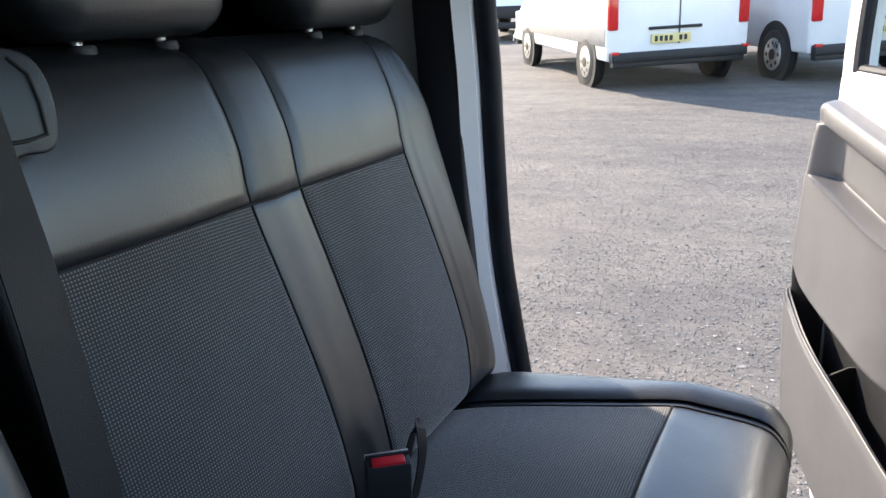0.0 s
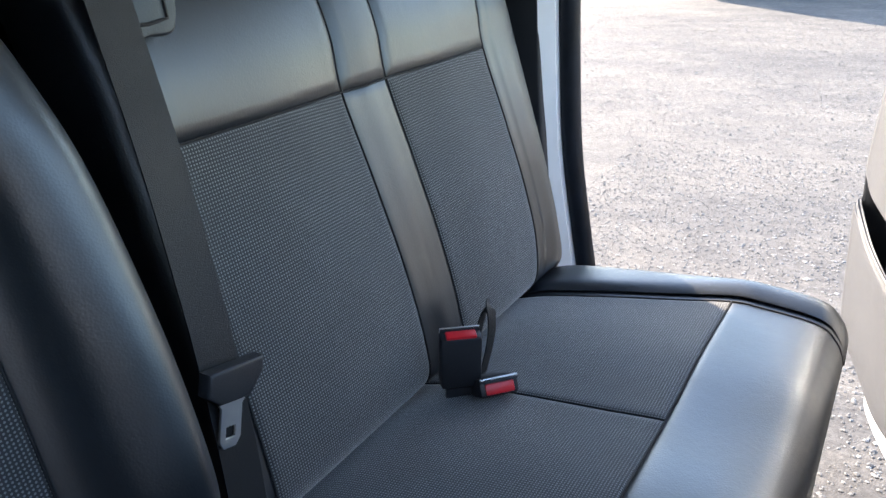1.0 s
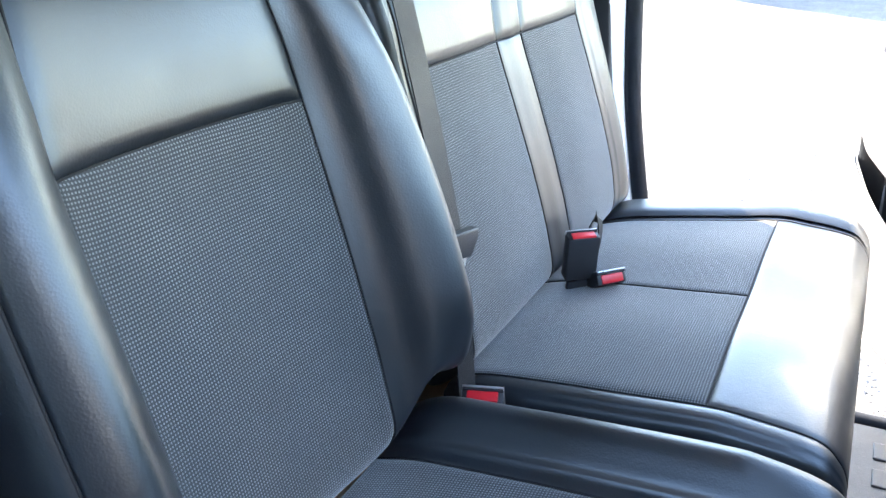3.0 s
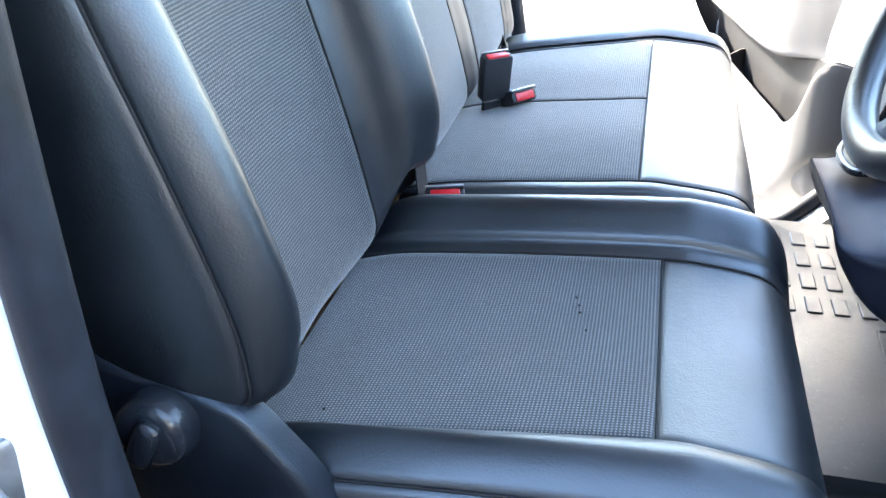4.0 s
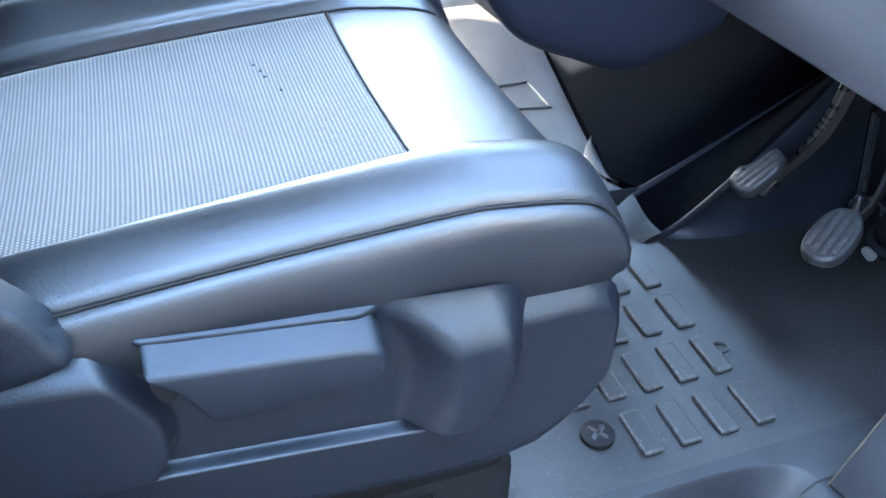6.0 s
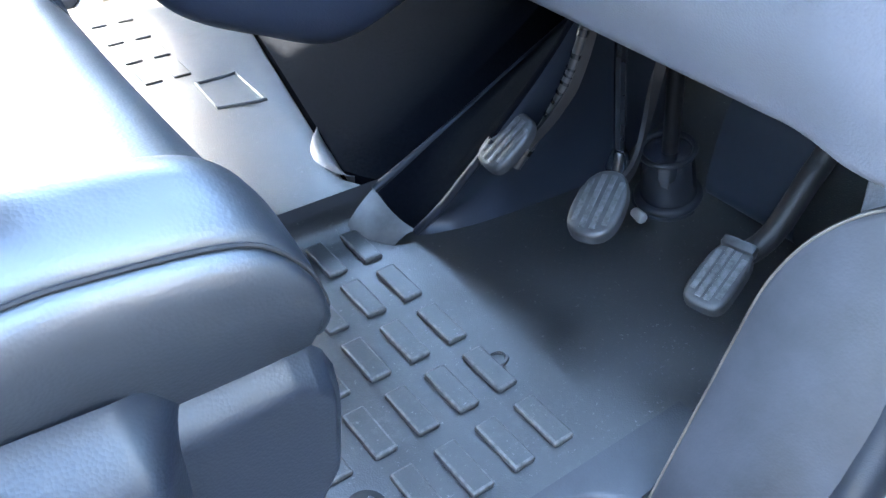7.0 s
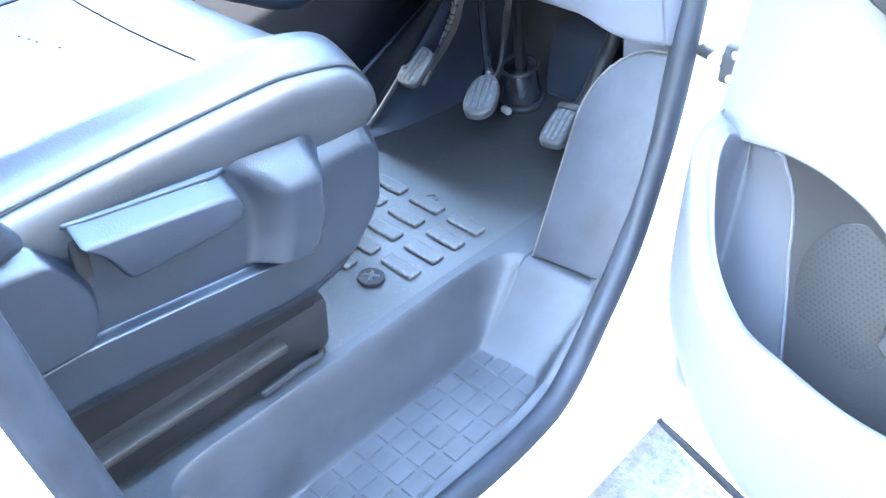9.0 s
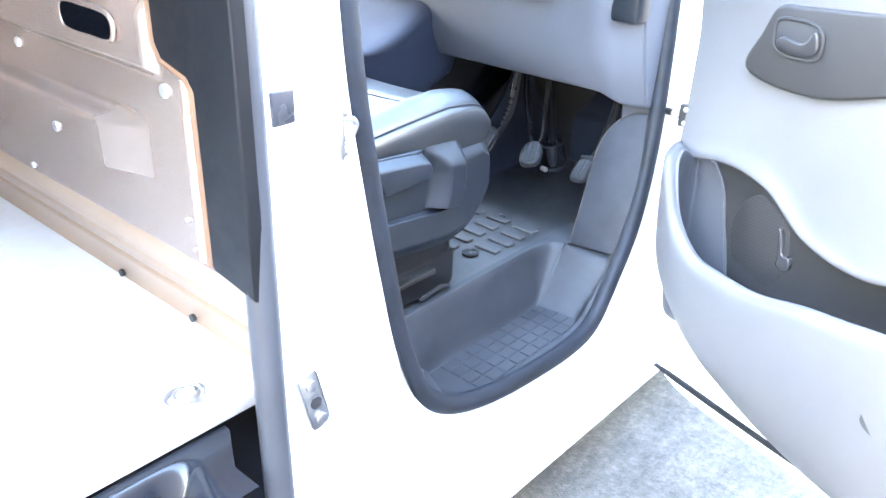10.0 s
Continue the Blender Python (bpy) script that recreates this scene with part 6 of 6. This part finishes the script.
        plate("pocket_divider", [(0.02, 0.53), (0.125, 0.55), (0.125, 0.74), (0.07, 0.765), (0.02, 0.765)], 0.008, Matrix(((B[0], 0, A[0], put(0.70, 0, 0)[0]), (B[1], 0, A[1], put(0.70, 0, 0)[1]), (0, 1, 0, 0), (0, 0, 0, 1))), DOORDARK, e, 0.002, "dark divider in the door pocket")
        boxed("latch_slit", (0.986, 0.575, 0.098), (0.996, 0.675, 0.112), STEEL, e, 0.002, "dark slit in the door's free edge", m=M)
    # window frame and glass
    frame_line = [put(0.958, lift - 0.05, 1.36), put(0.955, lift - 0.05, 1.52), put(0.94, lift - 0.06, 1.70), put(0.86, lift - 0.07, 1.82), put(0.60, lift - 0.075, 1.85), put(0.36, lift - 0.075, 1.80), put(0.10, lift - 0.06, 1.55), put(0.03, lift - 0.05, 1.42)]
    sweep("window_frame", smooth_line(frame_line, 60), [(-0.03, -0.03), (0.03, -0.03), (0.03, 0.03), (-0.03, 0.03)], WHITE, e, up=tuple(B))
    mid = np.array(put(0.5, lift - 0.055, 1.62))
    sweep("window_rubber", smooth_line([tuple(mid + (np.array(p) - mid) * 0.91 + B * 0.015) for p in frame_line], 60), ring(0.018, 8), SEAL, e, up=tuple(B))
    sweep("belt_rubber", [put(u, lift - 0.035, 1.456) for u in np.linspace(0.06, 0.95, 20)], ring(0.012, 8), SEAL, e)
    gl = plate("window_glass", [(0.05, 1.43), (0.96, 1.43), (0.92, 1.68), (0.84, 1.79), (0.60, 1.82), (0.38, 1.77), (0.12, 1.52)], 0.004, M @ Matrix.Translation((0, 0, lift - 0.065)), GLASS, e, 0)
    gl.visible_shadow = False
    return e


def unit(deg):
    return (math.cos(radians(deg)), math.sin(radians(deg)))


a = 255.0
cab_door("driver_door", (0.933, -0.924), unit(a), unit(a - 90), "grey trimmed white driver's door standing wide open", True)
a = 110.0
cab_door("passenger_door", (0.904, 0.896), unit(a), unit(a + 90), "grey trimmed white passenger's door standing open", False, 0.065)
ck = thing("door_check", (0.965, -0.935, 0.94), "black door check strap with bolts on the white pillar", "door check")
boxed("bracket", (0.906, -0.973, 0.934), (0.930, -0.944, 0.986), STEEL, ck, 0.004)
drummed("arm", (0.955, -0.895, 0.948), (0.915, -0.955, 0.958), 0.009, STEEL, ck)
drummed("bolt", (0.925, -0.930, 0.956), (0.908, -0.934, 0.960), 0.010, GALV, ck, sides=10, bevel=0.002)
for dz in (-0.016, 0.016):
    drummed("rivet", (0.910, -0.960, 0.960 + dz), (0.902, -0.962, 0.960 + dz), 0.006, GALV, ck, sides=10, bevel=0.002)


# ---- floor pads ----
pad = pad_mesh(0.027, 0.066, 0.0055, "pad")
for i, j in [(i, j) for i in range(-1, 4) for j in range(5)]:
    if (i, j) != (-1, 4):
        p = new("pad", pad)
        p.parent = floor
        p.matrix_basis = Matrix.Translation((0.640 + 0.0515 * i, -0.272 - 0.0885 * j, 0.6035))
pad2 = pad_mesh(0.028, 0.054, 0.0040, "pad")
pad2.materials.clear()
pad2.materials.append(LITMAT)
pad2.materials.append(WORN)
for i in range(5):
    for j in range(4):
        p = new("pad", pad2)
        p.parent = raised
        p.matrix_basis = Matrix.Translation((0.572 + 0.047 * i, 0.228 + 0.086 * j, 0.6595))


sweep("worn_ring", [(0.812 + 0.012 * math.cos(a), -0.530 + 0.010 * math.sin(a), 0.6045) for a in np.linspace(0, 2 * math.pi, 20, endpoint=False)], ring(0.0022, 6), MAT, floor, closed_line=True)


# ---- vans in the yard ----
def wheel(at, r, axis, parent):
    a = Vector(axis)
    c = Vector(at)
    w = drummed("wheel", c - a * 0.10, c + a * 0.10, r, TYRE, parent, sides=36, bevel=0.03)
    drummed("rim", c + a * 0.085, c + a * 0.108, r * 0.66, METAL, w, sides=28, bevel=0.008)
    drummed("hub", c + a * 0.10, c + a * 0.118, r * 0.22, STEEL, w, sides=16)
    for q in range(8):
        t = q * math.pi / 4
        s = a.cross(Vector((0, 0, 1)))
        d = s * math.cos(t) + Vector((0, 0, 1)) * math.sin(t)
        drummed("vent_hole", c + d * r * 0.46 + a * 0.106, c + d * r * 0.46 + a * 0.1095, r * 0.085, STEEL, w, sides=10)


def parked_van(name, corner, ahead, paint, label, long=5.0, wide=1.95, high=2.0, wheelbase=3.1, clad=True):
    """A panel van: corner is where its left rear tyre stands, ahead the way it points."""
    f = Vector((*ahead, 0)).normalized()
    r = Vector((f.y, -f.x, 0))
    g = float(ground_height(corner[0], corner[1]))
    O = Vector((corner[0], corner[1], g)) - f * 0.85 - r * 0.14
    slope = 0.045

    def put(u, v, z):
        p = O + f * u + r * v
        p.z = g + z + slope * (p.y - corner[1])
        return p

    e = thing(name, put(0, wide / 2, 0), label, "van", "parked vans")
    rows = []
    for u, top in [(0.0, high * 0.90), (0.03, high * 0.965), (0.12, high * 0.995), (0.4, high), (long - 1.9, high), (long - 1.5, high * 0.94), (long - 0.9, 1.32), (long - 0.35, 1.12), (long - 0.10, 0.92), (long, 0.62)]:
        k = 0.02 if u < 0.02 else 0.0
        rows.append([put(u, k, 0.41), put(u, -0.02 + k, 0.48), put(u, -0.02 + k, min(1.0, top * 0.55)), put(u, 0.03 + k, top * 0.80), put(u, 0.09 + k, top * 0.95), put(u, 0.22, top), put(u, wide / 2, top + 0.02), put(u, wide - 0.22, top), put(u, wide - 0.09 - k, top * 0.95), put(u, wide - 0.03 - k, top * 0.80), put(u, wide + 0.02 - k, min(1.0, top * 0.55)), put(u, wide + 0.02 - k, 0.48), put(u, wide - k, 0.41)])
    net = Net([[tuple(p) for p in row] for row in rows])
    rows_mesh("body", net.at(np.linspace(0, len(rows) - 1, 60), np.linspace(0, 12, 60)), paint, e)
    ends = net.at(np.array([0.0]), np.linspace(0, 12, 60))[0]
    mid = np.array(put(0.0, wide / 2, 1.0))
    rows_mesh("rear_door", [[tuple(mid + (p - mid) * k + np.array(tuple(-f * 0.03 * (1 - k)))) for p in ends] for k in (1.0, 0.97, 0.9, 0.5, 0.0)], paint, e, closed=True)

    def slab(nm, u0, u1, v0, v1, z0, z1, mat, bevel=0.01):
        bm = box(bmesh.new(), (u0, v0, z0), (u1, v1, z1), bevel)
        for vert in bm.verts:
            vert.co = put(*vert.co)
        return part(nm, bm, mat, e)

    slab("rear_bumper", -0.10, 0.06, 0.02, wide - 0.02, 0.39, 0.52, BLACK, 0.02)
    slab("rear_step", -0.06, 0.05, 0.05, wide - 0.05, 0.32, 0.40, BLACK, 0.01)
    slab("door_gap", -0.045, -0.02, wide / 2 - 0.006, wide / 2 + 0.006, 0.6, high * 0.9, STEEL, 0)
    slab("handle_bar", -0.055, -0.02, wide * 0.28, wide * 0.66, 0.80, 0.84, BLACK, 0.005)
    pl = slab("rear_plate", -0.055, -0.03, wide * 0.30, wide * 0.58, 0.62, 0.74, PLATE, 0.003)
    for q in range(7):
        if q != 4:
            bm = box(bmesh.new(), (-0.058, wide * (0.32 + 0.035 * q), 0.645), (-0.054, wide * (0.32 + 0.035 * q) + 0.045, 0.715), 0)
            for vert in bm.verts:
                vert.co = put(*vert.co)
            part("bar", bm, INK, pl)
    for v0, v1 in ((-0.01, 0.13), (wide - 0.13, wide + 0.01)):
        slab("tail_lamp", -0.04, 0.06, v0, v1, 0.82, 1.42, LAMP_RED, 0.02)
        slab("reflector", -0.105, -0.06, v0 + 0.03, v1 - 0.01, 0.50, 0.54, LAMP_RED, 0.004)
    if clad:
        for v0, v1 in ((-0.035, 0.01), (wide - 0.01, wide + 0.035)):
            slab("side_moulding", 0.05, long - 0.25, v0, v1, 0.60, 0.86, plain("moulding_plastic", (0.30, 0.28, 0.26), 0.6) if v0 < 0.5 else BLACK, 0.012)
    for u in (0.85, 0.85 + wheelbase):
        for v, s in ((0.10, -1), (wide - 0.10, 1)):
            arch = put(u, v, 0.36)
            drummed("wheel_arch", arch + r * s * 0.06, arch + r * s * 0.13, 0.44, BLACK, e, sides=36)
            wheel(put(u, v + s * 0.04, 0.34), 0.34, tuple(r * s), e)
    slab("windscreen", long - 1.42, long - 0.86, 0.16, wide - 0.16, 1.36, 1.40, STEEL, 0.01)
    for v0, v1 in ((-0.015, 0.03), (wide - 0.03, wide + 0.015)):
        slab("side_window", long - 2.1, long - 1.35, v0 + (0.03 if v0 < 0.5 else -0.03), v1 + (0.03 if v0 < 0.5 else -0.03), 1.15, 1.62, STEEL, 0.01)
    slab("headlamp", long - 0.22, long + 0.02, 0.03, 0.36, 0.72, 0.92, METAL, 0.03)
    slab("headlamp", long - 0.22, long + 0.02, wide - 0.36, wide - 0.03, 0.72, 0.92, METAL, 0.03)
    slab("grille", long - 0.10, long + 0.03, 0.42, wide - 0.42, 0.55, 0.85, BLACK, 0.02)
    slab("front_bumper", long - 0.12, long + 0.04, 0.04, wide - 0.04, 0.30, 0.46, BLACK, 0.03)
    return e


parked_van("parked_van", (-2.71, 11.66), (-0.56, 0.83), WHITE, "white panel van parked with its rear to the yard", 5.3, 2.0, 2.4, 3.3)
parked_van("parked_van", (-0.21, 12.42), (-0.55, 0.835), SILVER, "silver panel van parked beside a white van", 4.9, 1.92, 1.95, 3.0, clad=False)
parked_van("parked_van", (-6.85, 23.4), (0.10, -0.995), WHITE, "white van with a dark grille facing the yard", 4.6, 1.9, 1.95, 2.9, clad=False)
